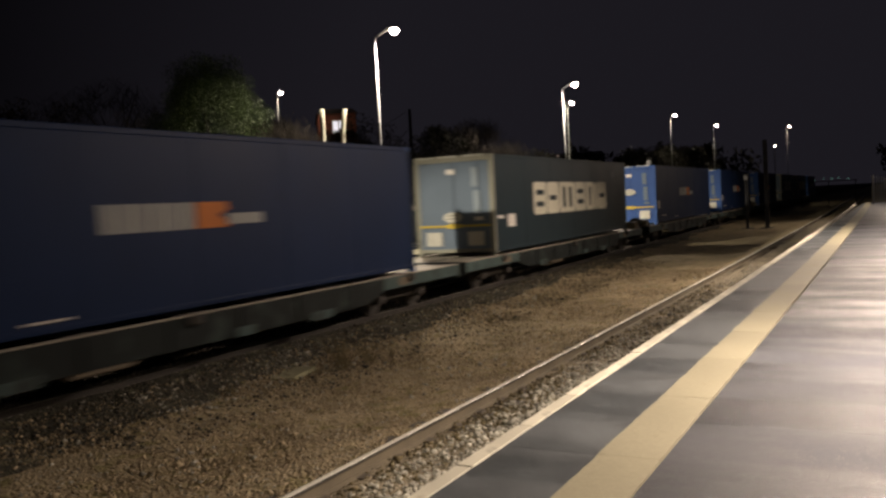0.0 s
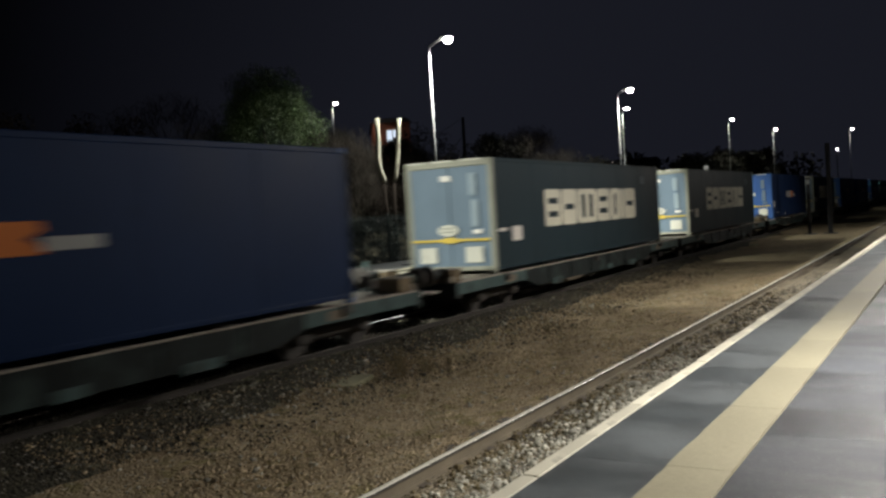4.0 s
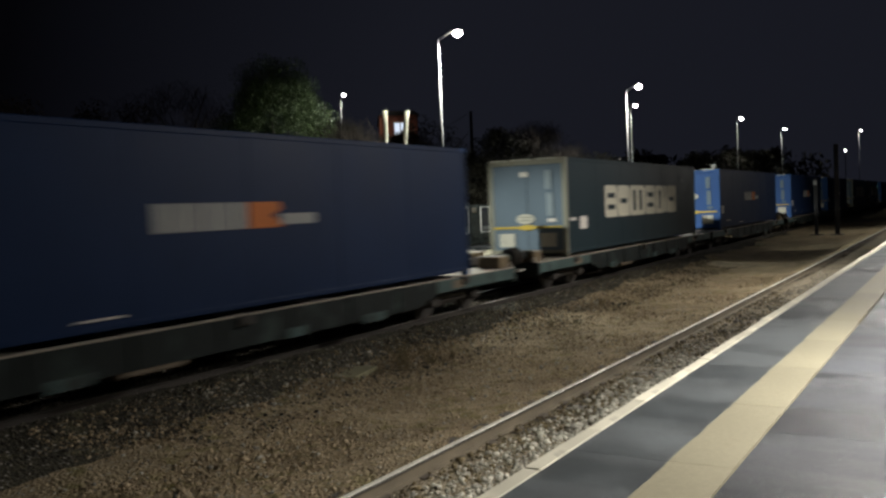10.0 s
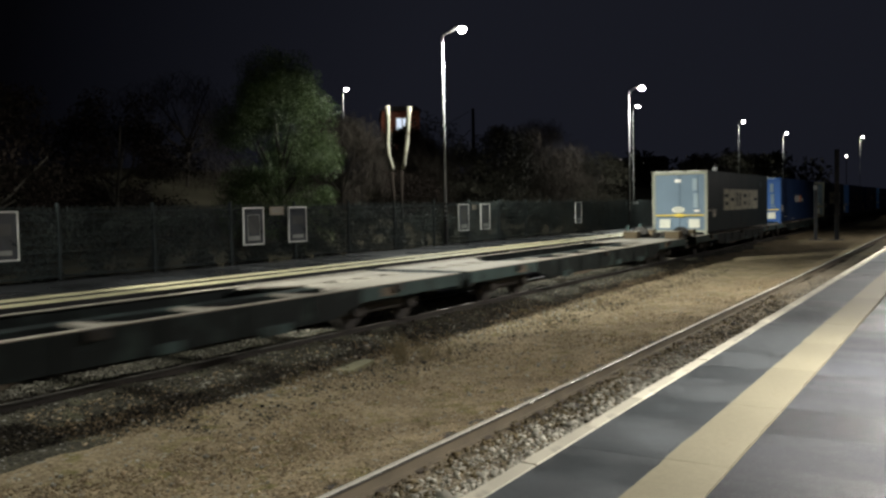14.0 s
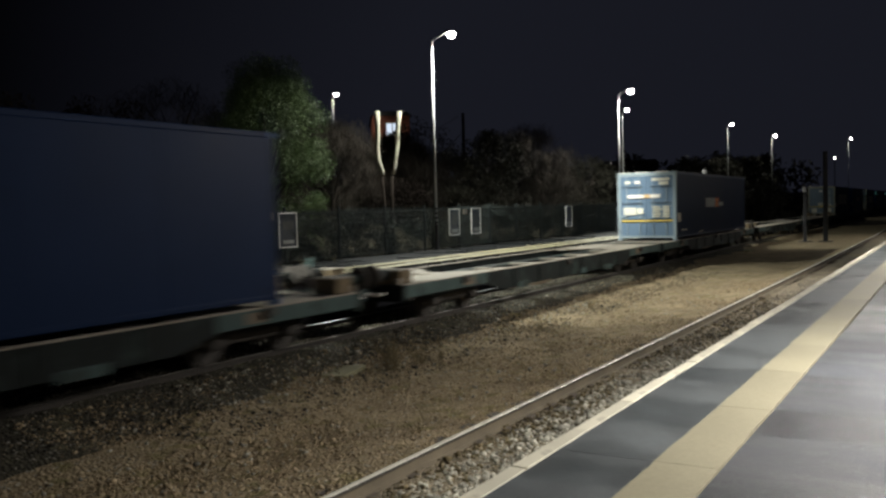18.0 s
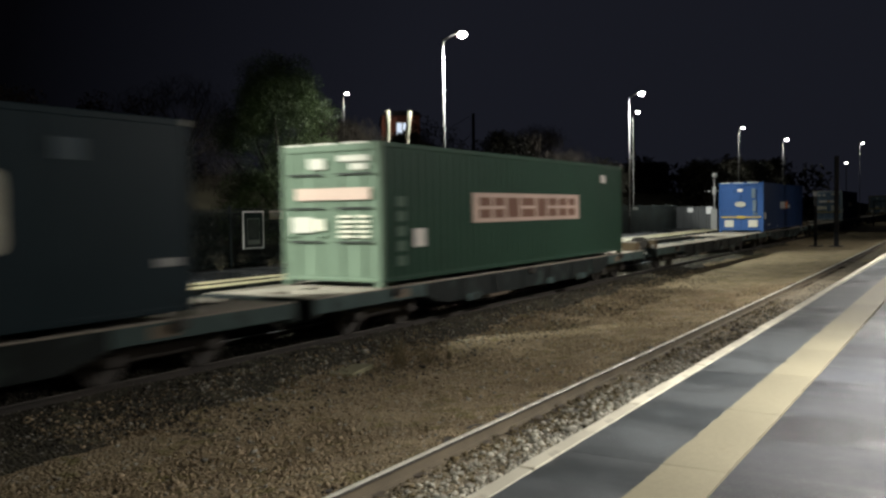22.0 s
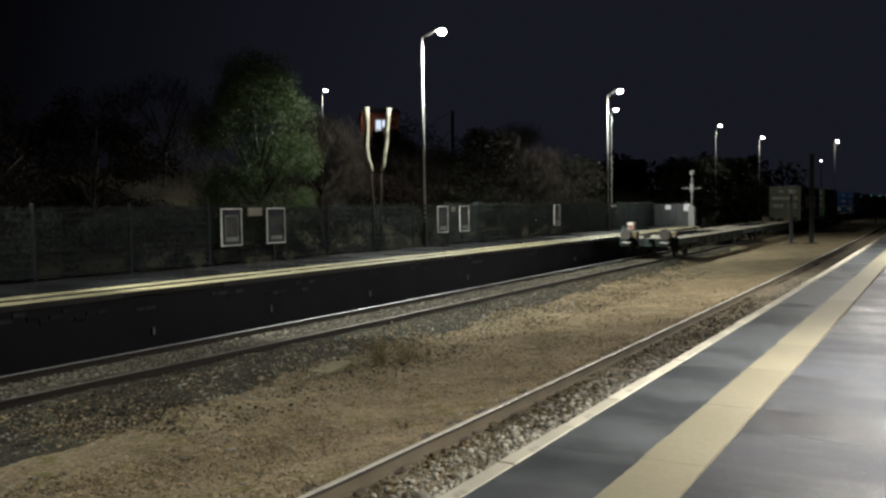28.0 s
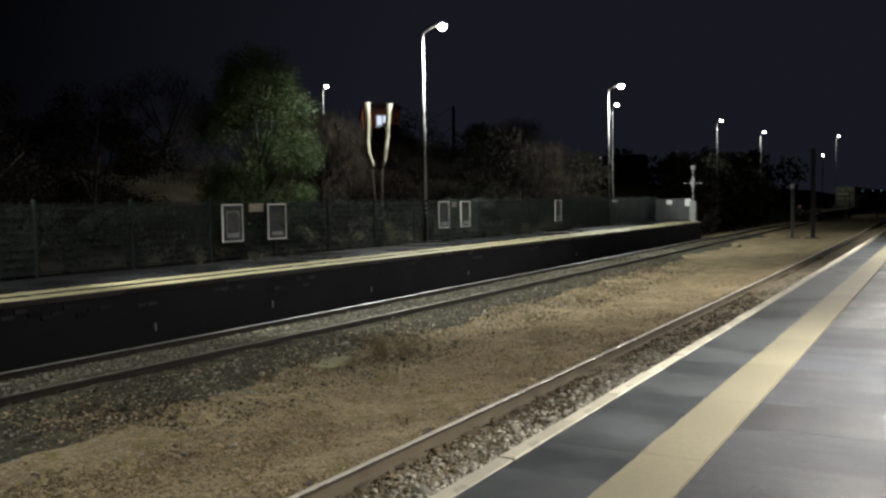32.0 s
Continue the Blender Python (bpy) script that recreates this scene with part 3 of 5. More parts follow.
# ---------- near platform ----------
def near_platform():
    g = Geo().box(EDGE + 0.10, 7.0, -30, 70, -0.4, PLAT - 0.03)
    base = setting("platform_near", g, M["asphalt"], label="wet dark asphalt platform with patched bays", category="platform")
    # asphalt laid in bays of uneven length, each a little different
    for x0, x1, step, tag in ((EDGE + 0.104, -1.482, 1.25, "edge_bay"), (-1.118, 2.2, 0.95, "asphalt_bay"), (2.206, 7.0, 4.0, "asphalt_bay")):
        y = -6.0
        while y < 68:
            n = step * rng.uniform(0.55, 1.5)
            z = PLAT + rng.uniform(-0.004, -0.003)
            part(tag, Geo().box(x0, x1, y + 0.0002, y + n - 0.0002, PLAT - 0.028, z), M["asphalt_edge"] if tag == "edge_bay" else M["asphalt"], base)
            y += n
    part("asphalt_bay", Geo().box(EDGE + 0.104, 7.0, -30, -6, PLAT - 0.028, PLAT - 0.006), M["asphalt"], base)
    # white painted edge stones, each with its own joints
    edge = tagged(new("platform_edge_near"), "white painted platform edge stones", "platform edge", kind="structure")
    me = Geo().box(-0.05, 0.055, -0.448, 0.448, -0.085, 0.0, bev=0.008).mesh("edge_stone", M["white_paint"])
    for k in range(-16, 72):
        y = 2.0 + 0.9 * k
        part("edge_stone", me, None, edge, at=pose(EDGE + 0.05 - 0.00009 * y * y + rng.uniform(-0.004, 0.004), y, PLAT + rng.uniform(-0.003, 0.003), 0, 0, rng.uniform(-0.25, 0.25)))
    band = tagged(new("tactile_band"), "worn buff painted band along the platform", "tactile paving", kind="structure")
    slabs = []
    for k in range(4):
        # painted by hand: the long sides waver a little
        side = [(-0.178 + rng.uniform(-0.004, 0.004), v) for v in np.linspace(0.748, -0.748, 14)]
        other = [(0.178 + rng.uniform(-0.004, 0.004), v) for v in np.linspace(-0.748, 0.748, 14)]
        slabs.append(Geo().prism(side + other, "z", -0.03, 0.004).mesh("paver", M["buff"]))
    for k in range(-9, 44):
        y = 2.43 + 1.5 * k
        part("paver", slabs[k % 4], None, band, at=pose(-1.30 - 0.00009 * y * y + rng.uniform(-0.003, 0.003), y, PLAT, 0, 0, rng.uniform(-0.12, 0.12)))


near_platform()


def back_wall():
    """Plain dark brick wall that closes the near platform behind the camera."""
    setting("wall_east", Geo().box(7.0, 7.24, -30, 70, -0.4, PLAT + 2.2), M["brick"], label="plain dark brick wall along the platform", category="wall")
    setting("wall_coping", Geo().box(6.95, 7.29, -30, 70, PLAT + 2.2, PLAT + 2.28), M["coping"], label="concrete coping on the wall", category="wall")


back_wall()


# ---------- far platform ----------
def far_platform():
    ys = list(range(-40, 57, 2))
    g = Geo()
    n = 0
    prof = [(-1.66, -0.45), (-1.66, PLAT - 0.10), (-1.62, PLAT - 0.10), (-1.62, PLAT - 0.004)]
    for y in ys:
        g.v += [(edge_x(y) + a, y, b) for a, b in prof] + [(FENCE - 0.6, y, PLAT - 0.004), (FENCE - 0.6, y, -0.45)]
    w = 6
    for j in range(len(ys) - 1):
        for i in range(w - 1):
            g.f.append((j * w + i, j * w + i + 1, j * w + w + i + 1, j * w + w + i))
            g.mi.append(1 if i == 0 else 0)
    g.f.append(tuple((len(ys) - 1) * w + i for i in range(w)))
    g.mi.append(1)
    setting("platform_far", g, [M["asphalt_far"], M["mortar"]], label="far platform with dark brick face", category="platform")

    def strip(name, d0, d1, z0, z1, material, y0, y1, label):
        g = Geo()
        yy = list(np.arange(y0, y1 + 0.01, 2))
        for y in yy:
            x = edge_x(y)
            g.v += [(x - d0, y, z0), (x - d0, y, z1), (x - d1, y, z1), (x - d1, y, z0)]
        for j in range(len(yy) - 1):
            for i in range(3):
                g.f.append((j * 4 + i, j * 4 + i + 1, j * 4 + 5 + i, j * 4 + 4 + i))
        g.f += [(0, 1, 2, 3), tuple(len(g.v) - 4 + i for i in range(4))]
        g.mi = [0] * len(g.f)
        setting(name, g, material, label=label, category="platform edge")
    # worn pale bricks and cable cleats on the dark face
    face = tagged(new("platform_face_far"), "worn bricks and cleats on the platform face", "platform edge", kind="structure")
    brick_me = Geo().box(-0.02, 0.012, -0.11, 0.11, -0.034, 0.034, bev=0.006).mesh("brick", M["worn_brick"])
    cleat_me = Geo().box(-0.02, 0.03, -0.02, 0.02, -0.07, 0.07, bev=0.005).mesh("cleat", M["coping"])
    r = np.random.default_rng(31)
    for y0, z0, n in ((8.5, 0.66, 4), (9.5, 0.63, 5), (10.9, 0.5, 2), (14.5, 0.62, 3), (15.5, 0.6, 3), (18.4, 0.64, 3), (20.5, 0.7, 5), (24.0, 0.7, 4), (13.0, 0.68, 4), (28.5, 0.7, 4), (34.0, 0.68, 4)):
        for k in range(n):
            y = y0 + 0.235 * (k - n / 2)
            part("brick", brick_me, None, face, at=pose(edge_x(y) - 1.655, y, z0 + 0.08 * r.integers(-1, 2)))
    for y, z in ((10.94, 0.14), (14.2, 0.2), (23.34, 0.18), (32.78, 0.2), (18.0, 0.17)):
        part("cleat", cleat_me, None, face, at=pose(edge_x(y) - 1.655, y, z))

    strip("coping_far", 1.63, 2.08, PLAT - 0.02, PLAT + 0.004, M["yellow_paint"], -40, 56, "pale yellow painted platform coping")
    strip("yellow_band_far", 2.42, 2.86, PLAT - 0.02, PLAT + 0.004, M["yellow_paint"], -40, 56, "pale yellow tactile band")


far_platform()


# ---------- lamps ----------
M["galv_dull"] = mat("dull_galvanised_steel", (0.15, 0.15, 0.15), 0.6, 0.1, 8, 0.2, 90, 0.05)


def street_lamp(x, y, top, foot, label, group, arm=(0.82, 0.0), banded=False, lens=0.17):
    """A tapered steel column with a short bracket and a lantern at its end."""
    steel = M["white_metal"] if "platform" in label else M["galv_dull"]
    ax, ay = arm
    t = thing("platform_lamp" if banded else "street_lamp", label, "lamp post", group, at=pose(x, y, foot))
    h = top - foot
    part("column", Geo().tube((0, 0, 0.0), (0, 0, h - 0.25), 0.048 if banded else 0.04, 0.034 if banded else 0.026, 12), steel, t, smooth=True)
    part("base_plate", Geo().box(-0.17, 0.17, -0.17, 0.17, 0, 0.03, bev=0.006), M["black_metal"], t)
    part("bracket", Geo().tube((0, 0, h - 0.28), (ax * 0.5, ay * 0.5, h - 0.06), 0.032, n=8).tube((ax * 0.5, ay * 0.5, h - 0.06), (ax * 0.8, ay * 0.8, h), 0.03, n=8), steel, t)
    head = part("lantern", Geo().box(-0.3, 0.2, -0.13, 0.13, 0.03, 0.11, bev=0.04), M["galv_dull"], t, at=Matrix.Translation((ax, ay, h - 0.04)) @ Euler((0, 0, math.atan2(ay, ax))).to_matrix().to_4x4())
    g = Geo()
    rings, n = 4, 14
    for j in range(rings):
        a = j / (rings - 1) * math.pi / 2
        g.v += [(lens * math.cos(a) * math.cos(2 * math.pi * i / n), lens * math.cos(a) * math.sin(2 * math.pi * i / n), 0.06 - lens * 1.15 * math.sin(a)) for i in range(n)]
    for j in range(rings - 1):
        g.f += [(j * n + i, j * n + (i + 1) % n, j * n + n + (i + 1) % n, j * n + n + i) for i in range(n)]
    g.f.append(tuple(range(n)))
    g.mi = [0] * len(g.f)
    part("lens", g, M["glass_lamp"], head, "glowing white lens")
    if banded:
        part("dark_sleeve", Geo().tube((0, 0, 0.03), (0, 0, 0.95), 0.075, n=12), M["black_metal"], t, "black painted foot of the column")
        for k in range(4):
            z = 0.97 + 0.17 * k
            part("hazard_band", Geo().tube((0, 0, z), (0, 0, z + 0.08), 0.062, n=12), M["black_metal"], t, "black hazard band")
    return t


for v in FAR_LAMPS:
    street_lamp(-16.53, v, LAMP_Z, PLAT, "tall pale steel platform lamp, lit, beside the fence", "far platform lamps", arm=FAR_ARM, banded=True, lens=0.175)
for v in NEAR_LAMPS:
    street_lamp(2.6, v, LAMP_Z, PLAT, "tall pale steel platform lamp, lit", "near platform lamps", arm=(-0.85, 0.0))
street_lamp(FILL_LAMP[0], FILL_LAMP[1], FILL_LAMP[2], PLAT, "added short platform lamp, unseen, lit", "near platform lamps", arm=(-0.82, 0.0))
for x, y, top, foot in ((-18.39, 52.6, 8.4, 0.3), (-15.86, 70.0, 8.55, -0.2), (-15.8, 88.0, 8.75, -0.2), (-13.4, 130.0, 10.75, -0.45), (-36.3, 46.05, 10.35, 4.2)):
    street_lamp(x, y, top, foot, "distant street lamp, lit", "street lamps beyond the station", arm=(0.34, -0.05), lens=0.13)
    lantern_spot("street_light", x + 0.34, y - 0.05, top - 0.3, 200, COOL, 82.0, 0.3)


# ---------- fence and posters ----------
def fence_panels():
    """Welded mesh panels between steel posts, with a row of upturned wire ends along the top."""
    r = np.random.default_rng(12)
    post = Geo().box(-0.04, 0.04, -0.03, 0.03, 0, 1.66, bev=0.01).mesh("post", M["fence"])
    rail_m = Geo().box(-0.015, 0.015, -1.25, 1.25, -0.02, 0.02, bev=0.006).mesh("rail", M["fence"])
    meshes = []
    for k in range(3):
        g = Geo()
        for i in range(56):
            y = -1.2 + 2.4 * i / 55 + r.uniform(-0.004, 0.004)
            g.box(0.018, 0.024, y - 0.006, y + 0.006, 0.04, 1.56 + r.uniform(0.0, 0.04))
        for i in range(9):
            g.box(0.024, 0.03, -1.22, 1.22, 0.1 + 0.17 * i, 0.112 + 0.17 * i)
        meshes.append(g.mesh("wire_mesh", M["fence"]))
    for k in range(25):
        t = thing("fence_panel", "dark green welded mesh fence panel", "fence", "fence behind the far platform", at=pose(FENCE, -5 + 2.5 * k, PLAT))
        part("post", post, None, t, at=pose(0, -1.25, 0))
        for z in (0.1, 1.46):
            part("rail", rail_m, None, t, at=pose(0, 0, z))
        part("wire_mesh", meshes[k % 3], None, t)
    # ivy and dead bramble grown through the wires
    cs, rs = [], []
    for k in range(600):
        cs.append((FENCE - 0.3 + r.uniform(-0.15, 0.1), r.uniform(3, 56), PLAT + r.uniform(0.0, 1.4)))
        rs.append(r.uniform(0.15, 0.36))
    tagged(new("ivy", leaf_mesh("ivy", cs, rs, 80000, 0.04, M["ivy"], 77)), "dark ivy and bramble grown along the fence", "ivy", kind="stuff")
M["poster"] = mat("dark_poster", (0.03, 0.035, 0.045), 0.25, 0, 10, 0.4, 40, 0.0)
M["poster_grey"] = mat("grey_print", (0.05, 0.053, 0.053), 0.3, 0, 14, 0.45, 50, 0.0)
M["poster_frame"] = mat("white_poster_frame", (0.62, 0.62, 0.6), 0.5, 0, 10, 0.2, 60, 0.05)
M["poster_pale"] = mat("pale_print", (0.24, 0.25, 0.24), 0.35, 0, 14, 0.25, 50, 0.0)
M["sign_tan"] = mat("tan_sign", (0.22, 0.18, 0.14), 0.5, 0, 10, 0.3, 50, 0.05)


def poster_case(y0, y1, kind, label):
    """A framed poster on the fence: kind sets its print."""
    y1 -= 0.06
    w, z0, z1 = (y1 - y0) / 2, -0.5, 0.51
    t = thing("poster_case", label, "poster", "posters on the fence", at=pose(FENCE + 0.2, (y0 + y1) / 2, 1.91))
    part("backboard", Geo().box(-0.03, 0.0, -w + 0.03, w - 0.03, z0 + 0.03, z1 - 0.03), M["poster"], t)
    f = 0.034
    for a, b, c, d in ((-w, -w + f, z0, z1), (w - f, w, z0, z1), (-w + f, w - f, z0, z0 + f), (-w + f, w - f, z1 - f, z1)):
        part("frame", Geo().box(-0.03, 0.012, a, b, c, d, bev=0.004), M["poster_frame"], t, "white frame")
    if kind == "oval":
        n = 20
        o = [(0.225 * math.cos(a) * w / 0.38, 0.04 + 0.27 * math.sin(a)) for a in np.linspace(0, 2 * math.pi, n, endpoint=False)]
        k = 0.62 * w
        for a, b, c, d in ((-k, -k + 0.03, z0 + 0.12, 0.32), (k - 0.03, k, z0 + 0.12, 0.32), (-k + 0.03, k - 0.03, 0.29, 0.32), (-k + 0.03, k - 0.03, z0 + 0.12, z0 + 0.24)):
            part("print", Geo().box(0.0, 0.004, a, b, c, d), M["poster_pale"], t)
        part("picture", Geo().prism(o, "x", 0.0, 0.005), M["poster_grey"], t)
    elif kind == "dark":
        part("print", Geo().box(0.0, 0.004, -0.6 * w, 0.6 * w, z0 + 0.12, z0 + 0.22), M["poster_pale"], t)
        part("picture", Geo().box(0.0, 0.004, -0.6 * w, 0.6 * w, 0.02, 0.26), M["poster_grey"], t)
    else:
        part("print", Geo().box(0.0, 0.004, -0.6 * w, 0.6 * w, z0 + 0.1, z0 + 0.24), M["poster_pale"], t)
        part("picture", Geo().box(0.0, 0.004, -0.5 * w, 0.5 * w, -0.1, 0.3), M["poster_grey"], t)


poster_case(9.44, 10.29, "dark", "framed dark poster in a white frame")
poster_case(16.52, 17.35, "oval", "framed poster with a pale print, white frame")
poster_case(18.28, 19.11, "dark", "framed dark poster in a white frame")
poster_case(27.68, 28.51, "mix", "framed grey poster in a white frame")
poster_case(29.38, 30.18, "mix", "framed grey poster in a white frame")
poster_case(38.78, 39.58, "mix", "framed grey poster in a white frame")


def plate_sign(y0, y1, z0, z1):
    t = thing("plate_sign", "small faded plate on the fence", "sign", "plates on the fence", at=pose(FENCE + 0.19, (y0 + y1) / 2, (z0 + z1) / 2))
    w, h = (y1 - y0) / 2, (z1 - z0) / 2
    part("plate", Geo().box(-0.012, 0.012, -w, w, -h, h, bev=0.004), M["sign_tan"], t)
    for k in (-0.35, 0.25):
        part("print_bar", Geo().box(0.0122, 0.015, -w * 0.75, w * 0.7, h * k, h * (k + 0.22)), M["poster_pale"], t)


plate_sign(17.53, 18.1, 2.2, 2.43)
plate_sign(28.75, 29.05, 2.2, 2.38)


# ---------- platform end ----------
def platform_end():
    M["panel_grey"] = mat("grey_board", (0.016, 0.018, 0.021), 0.6, 0, 6, 0.2, 60, 0.05)
    t = thing("end_barrier", "grey boarded barrier with two white notices", "barrier", at=pose(0, 56.0, PLAT))
    for k in range(5):
        part("board", Geo().box(-16.7 + 0.5 * k, -16.21 + 0.5 * k, -0.03, 0.03, 0.05, 1.48, bev=0.008), M["panel_grey"], t)
    for x in (-16.75, -15.45, -14.15):
        part("post", Geo().box(x - 0.05, x + 0.05, -0.05, 0.05, 0, 1.5, bev=0.01), M["panel_grey"], t)
    for x, w, z, h in ((-15.92, 0.36, 1.12, 0.28), (-14.72, 0.4, 1.0, 0.46)):
        part("notice", Geo().box(x, x + w, -0.045, -0.032, z, z + h, bev=0.004), M["white_metal"], t, "white notice")
    M["pole_grey"] = mat("weathered_pole_paint", (0.14, 0.14, 0.14), 0.6, 0, 8, 0.2, 60, 0.05)
    p = thing("camera_pole", "pale steel pole with a camera and cross arm", "pole", at=pose(-14.1, 55.6, PLAT))
    part("pole", Geo().tube((0, 0, 0), (0, 0, 3.3), 0.05, 0.04, 10), M["pole_grey"], p, smooth=True)
    part("cabinet", Geo().box(-0.2, 0.2, -0.14, 0.14, 0, 1.3, bev=0.02), M["pole_grey"], p)
    part("cross_arm", Geo().box(-0.6, 0.6, -0.03, 0.03, 2.43, 2.48, bev=0.01), M["pole_grey"], p)
    part("collar", Geo().box(-0.1, 0.1, -0.1, 0.1, 2.2, 2.75, bev=0.02), M["pole_grey"], p)
    part("camera_head", Geo().box(-0.12, 0.16, -0.16, 0.16, 3.3, 3.6, bev=0.06), M["pole_grey"], p)
    s = thing("hanging_sign", "small dark sign on the lamp column", "sign", at=pose(-16.4, 46.65, 2.25))
    part("board", Geo().box(-0.02, 0.02, 0.1, 1.0, 0, 0.14, bev=0.005), M["poster_pale"], s)


platform_end()


def near_end():
    t = thing("end_fence", "white framed mesh gate at the platform end", "gate", at=pose(0, 62.0, PLAT))
    for x in (-1.3, 0.1, 1.5):
        part("post", Geo().box(x - 0.05, x + 0.05, -0.05, 0.05, 0, 1.9, bev=0.01), M["white_metal"], t)
    for k in range(20):
        x = -1.22 + 0.14 * k
        part("bar", Geo().box(x - 0.02, x + 0.02, -0.012, 0.012, 0.1, 1.8), M["galv"], t)
    part("notice", Geo().box(-0.7, 0.3, -0.03, -0.016, 1.0, 1.6, bev=0.005), M["white_metal"], t, "white notice")


near_end()


M["mast_grey"] = mat("dark_weathered_steel", (0.03, 0.03, 0.034), 0.8, 0.0, 6, 0.3, 60, 0.1)


def mast(x, y, top, label, plate=None, r=0.16):
    t = thing("trackside_mast", label, "mast", at=pose(x, y, -0.45))
    h = top + 0.45
    part("column", Geo().box(-r, r, -0.04, 0.04, 0, h).box(-0.02, 0.02, -r, r, 0, h), M["mast_grey"], t)
    part("footing", Geo().box(-0.4, 0.4, -0.4, 0.4, 0, 0.2, bev=0.03), M["mast_grey"], t)
    if plate:
        part("plate", Geo().box(-0.12, 0.12, -0.2, -0.17, plate + 0.5, plate + 0.8, bev=0.01), M["white_metal"], t, "white plate")


mast(-7.53, 60.0, 5.5, "grey steel trackside mast", r=0.14)
mast(-8.77, 60.0, 3.35, "grey signal post with a white plate", plate=2.9, r=0.1)


# ---------- slab, weeds ----------
def slab(x, y, w, l, turn):
    t = thing("concrete_slab", "flat pale concrete slab lying on the trackbed", "slab", at=pose(x, y, bed_height(x, y) - 0.005, 2, -3, turn))
    part("slab", Geo().box(-w / 2, w / 2, -l / 2, l / 2, -0.06, 0.035, bev=0.015), M["slab"], t)


M["slab"] = mat("mossy_concrete", (0.23, 0.215, 0.125), 0.85, 0, 6, 0.3, 70, 0.3, stain=((0.12, 0.13, 0.08), 0.6))
slab(-8.85, 11.15, 0.62, 0.85, 12)
slab(-9.88, 47.6, 0.5, 1.2, 0)


def weed(x, y, h, n, seed, z=None, tone="weed"):
    r = np.random.default_rng(seed)
    t = thing("weed", "dry straggly weed growing in the ballast", "plant", "weeds in the ballast", at=pose(x, y, bed_height(x, y) if z is None else z))
    g = Geo()
    for i in range(n):
        a, s = r.uniform(0, 2 * math.pi), r.uniform(0.1, 1.1) * h
        k = h * r.uniform(0.4, 1.0)
        p0 = Vector((0.06 * math.cos(a), 0.06 * math.sin(a), -0.03))
        p1 = Vector((s * 0.4 * math.cos(a), s * 0.4 * math.sin(a), k * 0.6))
        p2 = Vector((s * math.cos(a), s * math.sin(a), k))
        g.tube(p0, p1, 0.004, 0.003, 4, caps=False).tube(p1, p2, 0.003, 0.001, 4, caps=False)
        for j in range(3):
            q = p1.lerp(p2, r.uniform(0, 1))
            d = Vector(r.normal(size=3)).normalized() * 0.03
            e = Vector(r.normal(size=3)).normalized() * 0.012
            g.add([q, q + d * 0.5 + e, q + d, q + d * 0.5 - e], [(0, 1, 2, 3)])
    part("tuft", g, M[tone], t)


M["weed_dark"] = mat("withered_weed", (0.1, 0.09, 0.06), 0.8, 0, 6, 0.3, 50, 0.0, island=0.5, spec=0.2)
M["weed"] = mat("dry_weed", (0.21, 0.17, 0.1), 0.8, 0, 6, 0.3, 50, 0.0, island=0.3, spec=0.1)
for i, (x, y, h, n) in enumerate(((-8.3, 11.9, 0.5, 46), (-8.6, 12.3, 0.45, 40), (-8.15, 12.5, 0.4, 30), (-8.0, 13.0, 0.2, 16), (-8.7, 9.6, 0.2, 14), (-7.9, 17.0, 0.2, 14), (-8.3, 21.0, 0.2, 16), (-5.4, 8.2, 0.16, 12), (-6.3, 7.0, 0.14, 10))):
    weed(x, y, h, n, 80 + i)
for i, (y, h) in enumerate(((15.6, 0.18), (17.3, 0.26), (17.55, 0.2), (18.1, 0.15), (19.0, 0.24), (20.3, 0.16))):
    weed(FENCE + 0.3 + 0.12 * (i % 3), y, h, 10, 140 + i, PLAT, "weed_dark")

# ---------- bank, trees, house ----------
M["leaf"] = mat("leaf", (0.07, 0.105, 0.038), 0.5, 0, 6, 0.35, 30, 0.0, island=0.45, spec=0.2)
M["leaf_dark"] = mat("dark_leaf", (0.034, 0.032, 0.025), 0.65, 0, 6, 0.35, 30, 0.0, island=0.5, spec=0.08)
# near-black leaf keeps bushes and stems beside the lamps dark as if unlit
M["leaf_black"] = mat("withered_leaf", (0.012, 0.009, 0.0075), 0.8, 0, 6, 0.35, 30, 0.0, island=0.5, spec=0.05)
M["twig"] = mat("twig", (0.03, 0.025, 0.021), 0.8, 0, 6, 0.3, 50, 0.2, island=0.4, spec=0.08)
M["bark"] = mat("bark", (0.03, 0.025, 0.018), 0.9, 0, 6, 0.4, 40, 0.8)
M["bare_wood"] = mat("pale_bare_wood", (0.23, 0.215, 0.17), 0.8, 0, 5, 0.45, 14, 0.8, 0.02, stain=((0.08, 0.068, 0.05), 0.56))


